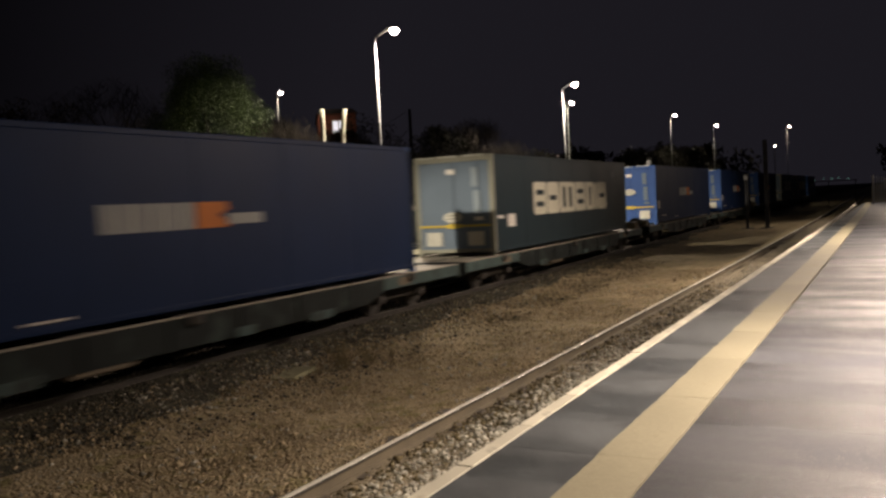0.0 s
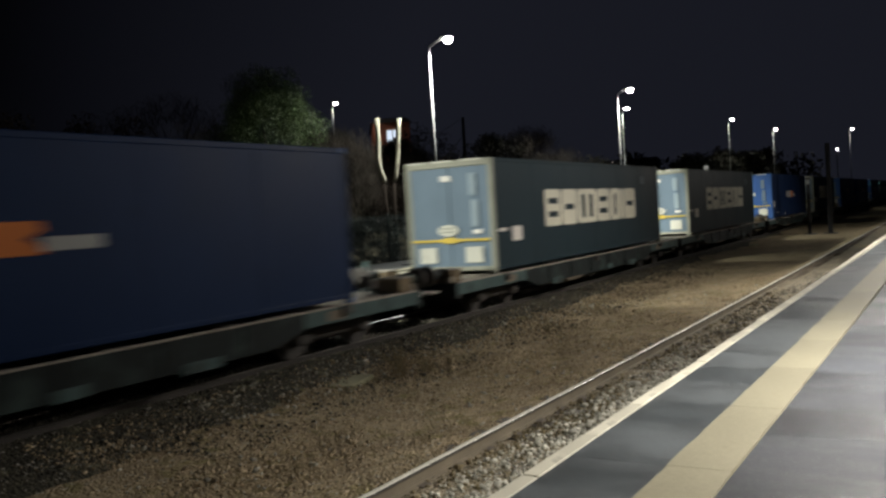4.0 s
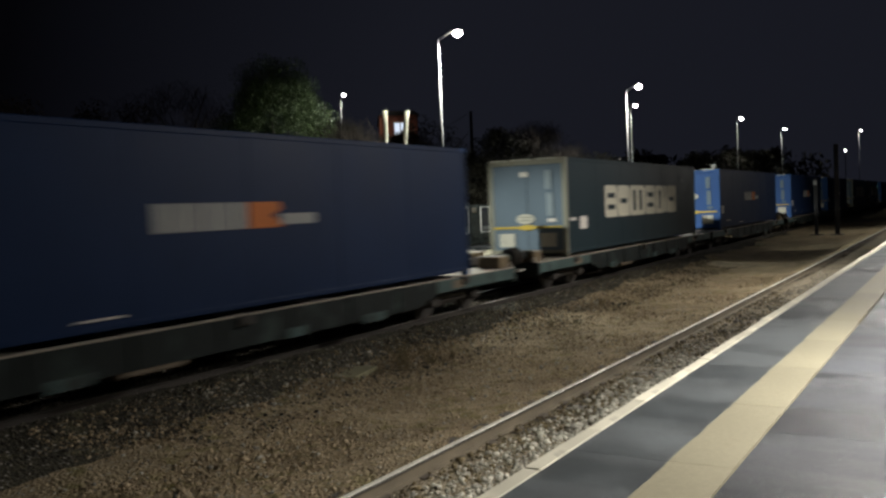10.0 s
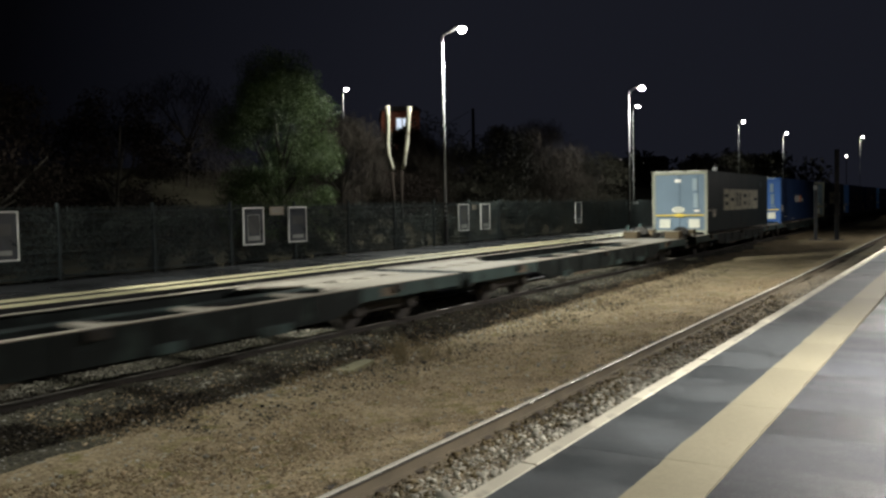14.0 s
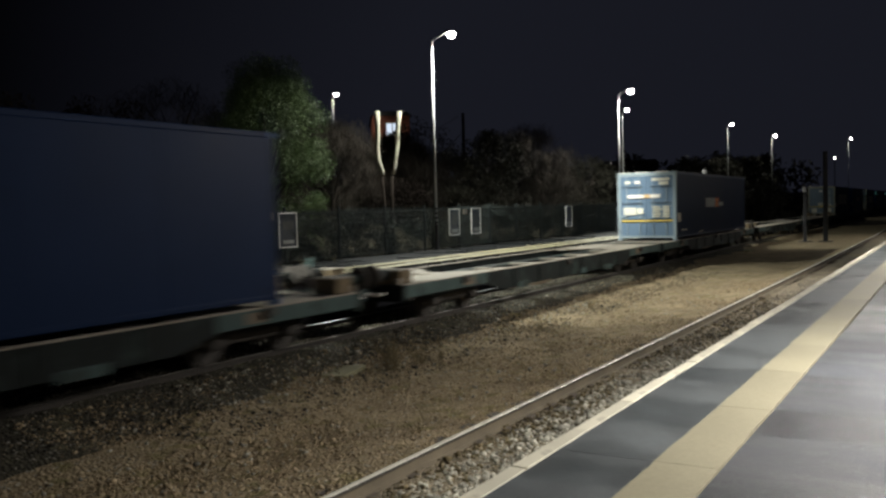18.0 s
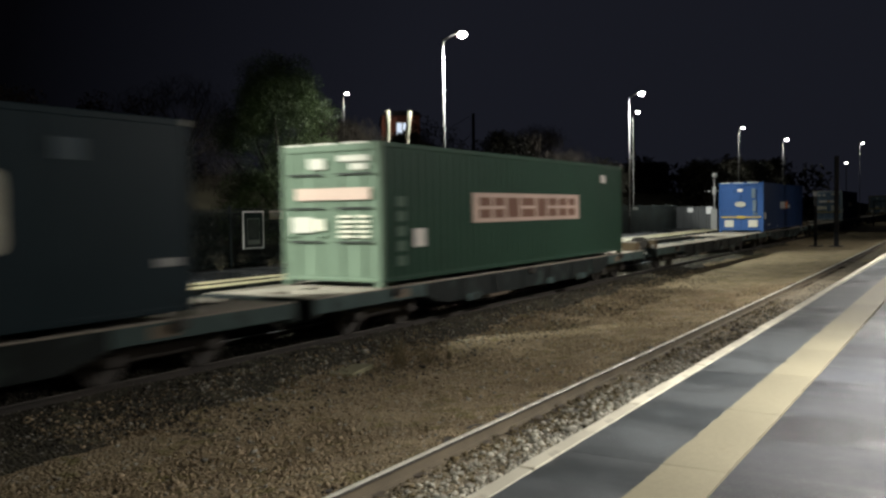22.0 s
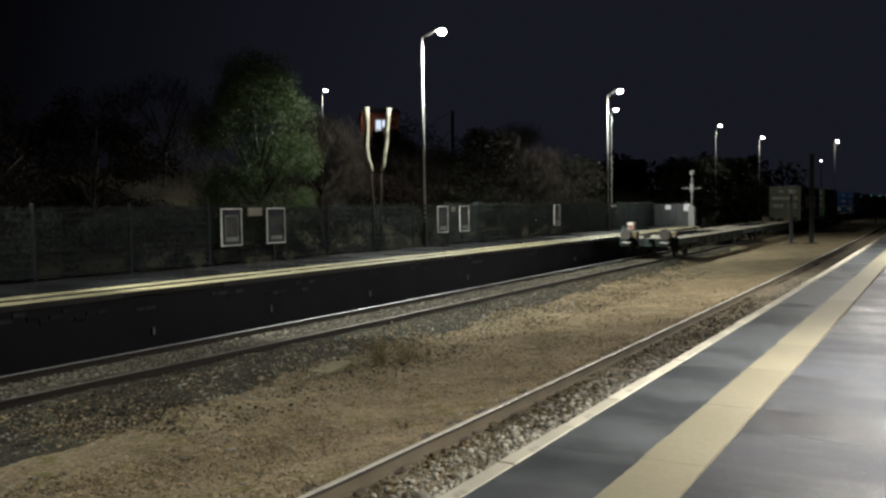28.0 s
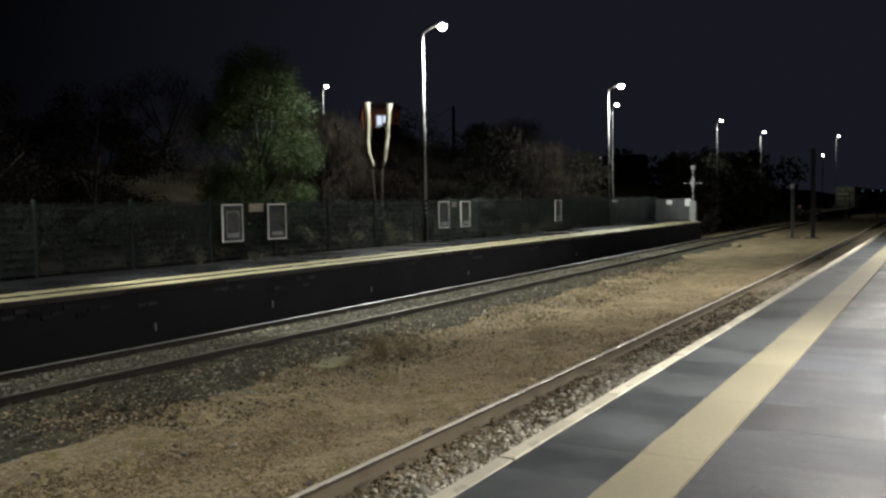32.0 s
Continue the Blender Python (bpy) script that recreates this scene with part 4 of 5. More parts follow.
def leaf_mesh(name, centres, radii, n, size, material, seed, twigs=False):
    """Leaves (or bare twigs) gathered in clumps with gaps between them."""
    r = np.random.default_rng(seed)
    centres, radii = np.array(centres, float), np.array(radii, float)
    k = r.choice(len(centres), n, p=radii ** 2 / (radii ** 2).sum())
    d = r.normal(size=(n, 3))
    d /= np.linalg.norm(d, axis=1, keepdims=True)
    c = centres[k] + d * (radii[k] * (1.08 * r.uniform(0.1, 1.0, n) ** 0.5))[:, None] * np.array([1, 1, 0.85])
    a = r.normal(size=(n, 3))
    a /= np.linalg.norm(a, axis=1, keepdims=True)
    b = np.cross(a, r.normal(size=(n, 3)))
    b /= np.linalg.norm(b, axis=1, keepdims=True)
    s = (size * r.uniform(0.6, 1.4, n))[:, None]
    if twigs:
        a[:, 2] = np.abs(a[:, 2]) + 0.4
        v = np.stack([c - a * s * 3, c + b * s * 0.1, c + a * s * 3, c - b * s * 0.1], 1).reshape(-1, 3)
    else:
        v = np.stack([c - a * s, c + b * s * 0.45, c + a * s, c - b * s * 0.45], 1).reshape(-1, 3)
    me = bpy.data.meshes.new(name)
    me.from_pydata(v.tolist(), [], np.arange(4 * n).reshape(-1, 4).tolist())
    me.materials.append(material)
    me.update()
    return me


def tree(x, y, foot, height, spread, n, material, label, seed, name="tree", leaf=0.07, twigs=False):
    r = np.random.default_rng(seed)
    t = thing(name, label, "bush" if name == "bush" else "tree", at=pose(x, y, foot))
    g = Geo()
    tops = []
    k = 9
    g.tube((0, 0, -0.3), (0.1, 0.05, height * 0.45), 0.16 if name == "tree" else 0.08, 0.1 if name == "tree" else 0.05, 8)
    for i in range(k):
        a = 2 * math.pi * i / k + r.uniform(-0.3, 0.3)
        z0 = height * r.uniform(0.12, 0.45)
        e = (spread * r.uniform(0.45, 0.85) * math.cos(a), spread * r.uniform(0.45, 0.85) * math.sin(a), height * r.uniform(0.35, 0.9))
        g.tube((0.1 * z0 / height, 0, z0), e, 0.06, 0.015, 6)
        tops.append(e)
    part("trunk", g, M["twig"] if material is M["twig"] else M["bark"], t)
    cs, rs = [], []
    for i in range(70 if name == "bush" else 130):
        a, u = r.uniform(0, 2 * math.pi), r.uniform(0, 1)
        z = height * (0.04 + 0.9 * u)
        w = spread * math.sqrt(max(0.05, 1 - (abs(u - 0.36) / 0.68) ** 1.8)) * r.uniform(0.35, 0.95)
        cs.append((w * math.cos(a), w * math.sin(a), z))
        rs.append(spread * r.uniform(0.13, 0.30) * (1.0 if name == "bush" else 1.15))
    part("crown", leaf_mesh("crown", cs, rs, n, leaf, material, seed, twigs), None, t)
    return t


tree(-20.4, 22.2, 1.2, 6.9, 2.15, 110000, M["leaf"], "leafy green tree lit by the platform lamp", 3, leaf=0.03)
for i, (x, y, h, w, m, n) in enumerate(((-20.5, 11.5, 4.2, 2.6, "leaf_black", 22000), (-20.0, 6.0, 4.0, 2.6, "leaf_black", 20000), (-21.0, 16.0, 4.4, 2.4, "leaf_black", 22000), (-23.5, 29.5, 4.2, 2.6, "twig", 9000), (-25.0, 37.5, 3.2, 2.8, "twig", 9000), (-22.5, 44.5, 4.8, 2.8, "twig", 8000), (-24.0, 51.0, 5.2, 3.0, "twig", 8000), (-26.0, 32.0, 3.6, 2.6, "twig", 7000),
                                        (-22.2, 32.6, 1.9, 2.1, "leaf_black", 14000), (-21.8, 40.5, 5.0, 2.8, "leaf_dark", 12000), (-21.0, 47.0, 4.2, 2.6, "twig", 6000), (-22.0, 55.0, 4.0, 3.0, "leaf_dark", 7000),
                                        (-27.0, 24.0, 4.5, 3.2, "twig", 5000), (-29.0, 42.2, 3.2, 2.2, "leaf_dark", 7000), (-27.0, 41.5, 3.0, 2.0, "twig", 4000), (-28.0, 44.0, 4.0, 3.0, "leaf_dark", 6000))):
    tree(x, y, bed_height(x, y) - 0.1, h, w, n, M[m], "bare scrubby bush on the bank" if m == "twig" else "dark evergreen bush on the bank", 20 + i, "bush", 0.05 if m == "leaf_black" else 0.08, m == "twig")


for i, (x, y, h) in enumerate(((-17.5, 66.0, 6.2), (-17.2, 72.0, 6.4), (-18.2, 78.0, 7.2), (-17.5, 84.0, 7.0), (-18.5, 91.0, 7.6), (-18.8, 99.0, 8.0))):
    tree(x, y, -0.4, h, 2.6, 6000, M["leaf_dark"], "dark trackside tree beyond the platform end", 60 + i, "tree", 0.16)


M["ivy"] = mat("ivy_leaf", (0.029, 0.036, 0.031), 0.6, 0, 6, 0.4, 30, 0.0, island=0.6, spec=0.25)
fence_panels()


def stump_tree():
    t = thing("pollarded_trunks", "two pale bare pruned trunks leaning apart", "tree", at=pose(-18.45, 26.7, 0.45, 0, 0, -55.2))

    def trunk(pts, r0, r1, seed):
        r = np.random.default_rng(seed)
        g = Geo()
        n = 10
        for j, (y, z) in enumerate(pts):
            q = r0 + (r1 - r0) * j / (len(pts) - 1)
            dx, dy = r.uniform(-0.03, 0.03, 2)
            g.v += [(dx + q * (1 + r.uniform(-0.12, 0.12)) * math.cos(2 * math.pi * i / n), y + dy + q * (1 + r.uniform(-0.12, 0.12)) * math.sin(2 * math.pi * i / n), z) for i in range(n)]
        for j in range(len(pts) - 1):
            g.f += [(j * n + i, j * n + (i + 1) % n, j * n + n + (i + 1) % n, j * n + n + i) for i in range(n)]
        g.f += [tuple(range(n - 1, -1, -1)), tuple(len(g.v) - n + i for i in range(n))]
        g.mi = [0] * len(g.f)
        return g
    part("trunk", trunk([(-0.3, 3.25), (-0.31, 3.45), (-0.4, 3.85), (-0.44, 4.25), (-0.4, 4.75), (-0.38, 5.2), (-0.43, 5.7)], 0.07, 0.1, 1), M["bare_wood"], t, smooth=True)
    part("trunk", trunk([(0.11, 3.3), (0.16, 3.5), (0.25, 3.95), (0.31, 4.4), (0.36, 4.85), (0.39, 5.3), (0.46, 5.66)], 0.07, 0.1, 2), M["bare_wood"], t, smooth=True)
    # unseen lower stems, coloured near black so that lamp light hardly shows them
    part("dark_stem", trunk([(-0.05, 0.0), (-0.2, 1.6), (-0.3, 3.28)], 0.07, 0.06, 3), M["leaf_black"], t, "near-black lower stem", smooth=True)
    part("dark_stem", trunk([(0.05, 0.0), (0.06, 1.6), (0.11, 3.33)], 0.07, 0.06, 4), M["leaf_black"], t, "near-black lower stem", smooth=True)


stump_tree()


def house():
    M["red_brick"] = mat("red_brick", (0.3, 0.09, 0.055), 0.85, 0, 6, 0.3, 40, 0.4)
    M["tile"] = mat("roof_tile", (0.06, 0.05, 0.05), 0.8, 0, 6, 0.3, 30, 0.4)
    t = thing("house", "red brick house with a lit upstairs window", "house", at=pose(-36.0, 52.2, 4.3, 0, 0, -53))
    part("wall", Geo().box(-4, 4, -1.3, 1.25, -0.5, 4.7), M["red_brick"], t)
    part("roof", Geo().prism([(-1.45, 4.66), (1.4, 4.66), (1.0, 4.95), (-1.05, 4.95)], "x", -4.1, 4.1), M["tile"], t)
    w = part("window", Geo().box(4.0, 4.05, -0.42, 0.5, 3.3, 4.2), M["white_metal"], t)
    for k in range(2):
        part("pane", Geo().box(4.052, 4.06, -0.36 + 0.43 * k, 0.0 + 0.43 * k, 3.37 + 0.25 * k, 4.13), M["window_glow"], w, "lit pane")


house()


def distant_buildings():
    """Dark low buildings beyond the woods with a few lit openings."""
    M["far_wall"] = mat("night_grey_wall", (0.05, 0.048, 0.046), 0.9, 0, 4, 0.3, 20, 0.2)
    for x, y, z, w, h, lights, label in ((-31.8, 140.0, 5.6, 9.0, 3.1, ((-1.6, 2.9, 1.6, 0.14), (1.9, 1.9, 0.22, 0.22)), "far dark building with a lit strip under its eaves"),
                                         (-42.3, 120.0, 5.6, 8.0, 3.6, ((-1.5, 3.5, 0.16, 0.16), (1.8, 3.0, 0.16, 0.16)), "far dark house with two lit windows")):
        t = thing("distant_building", label, "building", "buildings beyond the station", at=pose(x, y, -0.5))
        part("wall", Geo().box(-w / 2, w / 2, 0, 5, 0, z + h - 0.3), M["far_wall"], t)
        part("roof", Geo().prism([(-0.3, z + h - 0.3), (5.3, z + h - 0.3), (2.5, z + h + 0.3)], "x", -w / 2 - 0.3, w / 2 + 0.3), M["far_wall"], t)
        for dx, dz, lw, lh in lights:
            part("lit_opening", Geo().box(dx - lw / 2, dx + lw / 2, -0.06, -0.01, z + dz - lh / 2, z + dz + lh / 2, bev=0.01), M["dim_strip"], t, "lit opening")
    # a low row of bluish lights beside the line
    t = thing("depot_fence", "row of small teal lights on a dark rail", "lights", at=pose(-7.3, 115.0, -0.4))
    part("rail", Geo().box(-3.2, 3.2, 0, 0.08, 3.1, 3.2, bev=0.01), M["mast_grey"], t)
    for x in (-3.0, 0.0, 3.0):
        part("post", Geo().box(x - 0.05, x + 0.05, 0, 0.08, 0, 3.1), M["mast_grey"], t)
    for x, r in ((-2.6, 0.05), (-1.6, 0.06), (-0.5, 0.08), (0.4, 0.1), (1.1, 0.09), (2.2, 0.09)):
        part("lamp", Geo().tube((x, -0.05, 3.42), (x, 0.03, 3.42), r * 0.6, n=10), M["teal_glow"], t, "small teal lamp")
    p = thing("yard_lamp", "small white lamp on a slim pole beyond the station", "lamp post", at=pose(-15.1, 130.0, -0.4))
    part("pole", Geo().tube((0, 0, 0), (0, 0, 8.45), 0.06, n=8), M["mast_grey"], p)
    part("lens", Geo().tube((0, -0.06, 8.55), (0, 0.06, 8.55), 0.11, n=12), M["small_lamp"], p, "glowing lens")
    q = thing("telegraph_pole", "dark wooden pole with a wire to the house", "pole", at=pose(-34.2, 60.0, 4.0))
    part("pole", Geo().tube((0, 0, 0), (0, 0, 6.1), 0.16, 0.12, 8), M["bark"], q)
    g = Geo()
    pts = [Vector((-0.4 - 1.6 * k / 8, -8.2 * k / 8, 5.9 - 1.8 * k / 8 - 0.7 * math.sin(math.pi * k / 8))) for k in range(9)]
    for a, b in zip(pts, pts[1:]):
        g.tube(a, b, 0.02, n=5)
    part("wire", g, M["mast_grey"], q)


distant_buildings()


def far_woods():
    r = np.random.default_rng(5)
    cs, rs = [], []
    for i in range(300):
        x = r.uniform(-110, 60)
        y = 118 + r.uniform(-8, 30) + abs(x + 8) * 0.2
        if x < -20:
            y -= 30
        if abs(x - track_x(y)) < 6 or abs(x + 6) < 5:
            continue
        z = r.uniform(0, 6.5)
        cs.append((x, y, z)), rs.append(r.uniform(1.6, 3.4))
    me = leaf_mesh("far_woods", cs, rs, 26000, 0.5, M["leaf_dark"], 9)
    tagged(new("far_woods", me), "dark woods beyond the station", "woods", kind="stuff")


far_woods()


# ---------- the train ----------
def paint(name, base, rough=0.45):
    return mat(name, base, rough, 0, 3, 0.2, 60, 0.06, 0.002, stain=(tuple(c * 0.6 + 0.004 for c in base), 0.66), spec=0.1)


# One paint per blue or green container: lit doors mixed paler, dim sides darker.
M["c_blue"] = paint("blue_container", (0.0095, 0.025, 0.075))
M["c_slate"] = paint("slate_container", (0.018, 0.034, 0.043))
M["c_green"] = paint("green_container", (0.029, 0.07, 0.047))
M["d_blue"] = paint("blue_door", (0.042, 0.1, 0.275))
M["d_pale"] = paint("pale_blue_door", (0.148, 0.198, 0.25))
M["d_steel"] = paint("faded_steel_blue_door", (0.12, 0.18, 0.26))
M["f_steel"] = paint("pale_steel_blue_frame", (0.27, 0.33, 0.37))
M["d_green"] = paint("pale_green_door", (0.15, 0.205, 0.15))
M["d_grey"] = paint("grey_green_door", (0.28, 0.295, 0.235))
M["frame_grey"] = paint("grey_door_frame", (0.3, 0.3, 0.245))
M["cream"] = paint("cream_paint", (0.71, 0.69, 0.57))
M["mark_white"] = paint("greyish_white_mark", (0.42, 0.43, 0.42))
# strong lamp light on doors offset in colour: dimmer white than the side plates
M["mark_pale"] = paint("weathered_white_mark", (0.57, 0.56, 0.49))
M["orange"] = paint("orange_band", (0.62, 0.2, 0.06))
M["orange_faded"] = paint("faded_orange_strip", (0.6, 0.42, 0.22))
M["mark_dim"] = paint("dull_blue_grey_mark", (0.09, 0.12, 0.14))
M["code_slate"] = paint("dull_slate_code", (0.05, 0.072, 0.07))
M["plate_white"] = paint("white_plate", (0.74, 0.71, 0.66))
M["band_yellow"] = paint("yellow_strip", (0.6, 0.45, 0.09))
M["pink_panel"] = paint("faded_pink_panel", (0.58, 0.44, 0.37))
M["lamp_pink"] = paint("dusty_pink_lamp_box", (0.42, 0.3, 0.26))
M["code_green"] = paint("pale_green_code", (0.11, 0.17, 0.13))
M["pink_mark"] = paint("dull_red_marks", (0.2, 0.11, 0.08))
M["worn_white"] = paint("worn_white_edge", (0.7, 0.69, 0.6))
M["dark_gap"] = mat("dark_rubber", (0.015, 0.015, 0.016), 0.7, 0, 6, 0.2, 60, 0.1)
# near-black base puts the shade on the beams into the paint
M["wagon"] = mat("sooty_wagon_steel", (0.014, 0.0185, 0.0185), 0.6, 0, 4, 0.45, 50, 0.2, stain=((0.036, 0.054, 0.05), 0.54), spec=0.15)
M["wagon_end"] = mat("grey_green_wagon_paint", (0.062, 0.098, 0.095), 0.6, 0, 4, 0.45, 50, 0.2, stain=((0.03, 0.036, 0.034), 0.56), spec=0.2)
M["wagon_deck"] = mat("dusty_wagon_top", (0.36, 0.325, 0.27), 0.7, 0, 4, 0.35, 40, 0.2, stain=((0.2, 0.16, 0.13), 0.62))
M["wheel_steel"] = mat("wheel_steel", (0.055, 0.048, 0.042), 0.65, 0.2, 8, 0.3, 60, 0.1)
# mid tone between the lit tan and the shaded brown of the boxes
M["buffer_brown"] = mat("brown_grimy_steel", (0.18, 0.14, 0.09), 0.75, 0, 6, 0.4, 50, 0.2, spec=0.15)
M["beige"] = mat("beige_box", (0.17, 0.135, 0.095), 0.7, 0, 5, 0.3, 50, 0.2)

CL, CW, CZ0, CZ1 = 13.95, 1.25, 0.865, 3.735     # half width; floor and roof levels


def corrugated(y0, y1, x, z0, z1, pitch=0.29, depth=0.028, sign=1):
    """A pressed side sheet with upright ribs."""
    g = Geo()
    pts = []
    n = int((y1 - y0) / pitch)
    p = (y1 - y0) / n
    for i in range(n):
        a = y0 + i * p
        pts += [(a, 0), (a + p * 0.38, 0), (a + p * 0.5, depth), (a + p * 0.88, depth)]
    pts.append((y1, 0))
    for y, d in pts:
        g.v += [(x - sign * d, y, z0), (x - sign * d, y, z1)]
    for i in range(len(pts) - 1):
        g.f.append((2 * i, 2 * i + 2, 2 * i + 3, 2 * i + 1))
    g.mi = [0] * len(g.f)
    return g


def container_shell(name, label, side, door, frame_m, ribbed, rods=True):
    """Body, posts, rails, doors and corner castings of a 45-foot container; y forward, rear doors at -y."""
    h = CL / 2
    t = thing(name, label, "container", "containers on the train")
    g = Geo().box(-CW + 0.03, CW - 0.03, -h + 0.08, h - 0.04, CZ0 + 0.12, CZ1 - 0.05)
    part("body", g, side, t)
    for s in (-1, 1):
        if ribbed:
            part("side_panel", corrugated(-h + 0.1, h - 0.1, s * (CW - 0.005), CZ0 + 0.12, CZ1 - 0.1, sign=s), side, t)
        else:
            for k in range(6):
                w = (CL - 0.2) / 6
                part("side_panel", Geo().box(s * (CW - 0.031) - 0.024, s * (CW - 0.031) + 0.024, -h + 0.1 + k * w + 0.004, -h + 0.1 + (k + 1) * w - 0.004, CZ0 + 0.12, CZ1 - 0.1, bev=0.004), side, t)
        part("top_rail", Geo().box(s * CW - 0.06, s * CW + 0.0, -h, h, CZ1 - 0.1, CZ1, bev=0.015) if s > 0 else Geo().box(-CW, -CW + 0.06, -h, h, CZ1 - 0.1, CZ1, bev=0.015), side, t)
        part("bottom_rail", Geo().box(CW - 0.07, CW, -h, h, CZ0 + 0.09, CZ0 + 0.18, bev=0.015) if s > 0 else Geo().box(-CW, -CW + 0.07, -h, h, CZ0 + 0.09, CZ0 + 0.18, bev=0.015), side, t)
        for y in (-h, h - 0.12):
            part("corner_post", Geo().box(CW - 0.13, CW + 0.004, y, y + 0.12, CZ0, CZ1, bev=0.02) if s > 0 else Geo().box(-CW - 0.004, -CW + 0.13, y, y + 0.12, CZ0, CZ1, bev=0.02), frame_m if y < 0 else side, t)
            for z in (CZ0 - 0.006, CZ1 - 0.112):
                part("corner_casting", Geo().box(s * CW - (0.17 if s > 0 else 0.006), s * CW + (0.006 if s > 0 else 0.17), y - 0.006, y + 0.126, z, z + 0.118, bev=0.02), frame_m, t)
    part("rear_header", Geo().box(-CW, CW, -h - 0.004, -h + 0.12, CZ1 - 0.16, CZ1 + 0.002, bev=0.02), frame_m, t)
    part("rear_sill", Geo().box(-CW, CW, -h - 0.004, -h + 0.12, CZ0 + 0.1, CZ0 + 0.2, bev=0.02), frame_m, t)
    for y in (-4.2, -1.4, 1.4, 4.2):
        part("floor_bearer", Geo().box(-0.5, 0.5, y - 0.1, y + 0.1, CZ0, CZ0 + 0.125, bev=0.01), M["dark_gap"], t)
    part("roof", Geo().box(-CW + 0.06, CW - 0.06, -h + 0.1, h - 0.1, CZ1 - 0.06, CZ1 - 0.02), side, t)
    # three pale strips along the top of the rear header
    for x0, x1 in ((-1.16, -0.62), (-0.5, 0.14), (0.34, 0.95)):
        part("worn_edge", Geo().box(x0, x1, -h - 0.012, -h + 0.05, CZ1 - 0.02, CZ1 + 0.012, bev=0.006), M["worn_white"], t, "pale strip on the upper edge")
    doors = []
    for s in (-1, 1):
        x0, x1 = (-CW + 0.13, -0.008) if s < 0 else (0.008, CW - 0.13)
        d = part("door", Geo().box(x0, x1, -h + 0.03, -h + 0.08, CZ0 + 0.2, CZ1 - 0.17, bev=0.012), door, t)
        doors.append(d)
        for f in (0.25, 0.75) if rods else ():
            x = x0 + (x1 - x0) * f
            part("lock_rod", Geo().tube((x, -h + 0.0, CZ0 + 0.08), (x, -h + 0.0, CZ1 - 0.08), 0.018, n=6), frame_m, d)
            part("rod_handle", Geo().box(x - 0.02, x + 0.3 * s * (0.5 - f) * 2 + 0.02 if s * (0.5 - f) > 0 else x + 0.02, -h - 0.03, -h - 0.005, CZ0 + 1.0, CZ0 + 1.04) if s * (0.5 - f) > 0 else
                 Geo().box(x - 0.28, x + 0.02, -h - 0.03, -h - 0.005, CZ0 + 1.0, CZ0 + 1.04), frame_m, d)
    return t


def on_door(t, name, x0, x1, z0, z1, m, label="", lift=0.0):
    h = CL / 2
    return part(name, Geo().box(x0, x1, -h - 0.036 - lift, -h - 0.030 - lift, CZ0 + z0, CZ0 + z1), m, t, label)


def on_side(t, name, y0, y1, z0, z1, m, label="", lift=0.0):
    return part(name, Geo().box(CW + 0.002 + lift, CW + 0.008 + lift, y0, y1, z0, z1), m, t, label)


def oval(t, x, z, rx, rz, m, label):
    h = CL / 2
    o = [(x + rx * math.cos(a), CZ0 + z + rz * math.sin(a)) for a in np.linspace(0, 2 * math.pi, 20, endpoint=False)]
    part("badge", Geo().prism(o, "y", -h - 0.036, -h - 0.030), m, t, label)
    for k in (-0.35, 0.25):
        on_door(t, "badge_bar", x - rx * 0.6, x + rx * 0.6, z + rz * k, z + rz * (k + 0.2), M["frame_grey"], lift=0.006)


def smooth_doors(t, badge_z, pale, plate_m):
    """Plates, strip and badge on the plain rear doors."""
    for x in (-0.92, 0.42):
        on_door(t, "rear_plate", x, x + 0.5, 0.3, 0.7, M["mark_pale"], "square white plate")
    on_door(t, "yellow_strip", -1.12, 1.12, 0.84, 0.90, M["band_yellow"], "yellow strip")
    o = [(0.3 * math.cos(a), CZ0 + 0.87 + 0.075 * math.sin(a)) for a in np.linspace(0, 2 * math.pi, 16, endpoint=False)]
    part("strip_label", Geo().prism(o, "y", -CL / 2 - 0.042, -CL / 2 - 0.036), M["band_yellow"], t, "yellow oval on the strip")
    oval(t, -0.05, badge_z, 0.3, 0.15, M["mark_pale"], "white oval badge")
    on_door(t, "small_plate", -0.2, 0.08, 2.36, 2.5, M["plate_white"])
    on_door(t, "notice", 0.6, 0.8, 1.98, 2.52, pale)
    on_door(t, "notice", 0.64, 0.84, 1.2, 1.86, pale)
    on_door(t, "notice", 0.66, 0.92, 1.02, 1.12, plate_m)


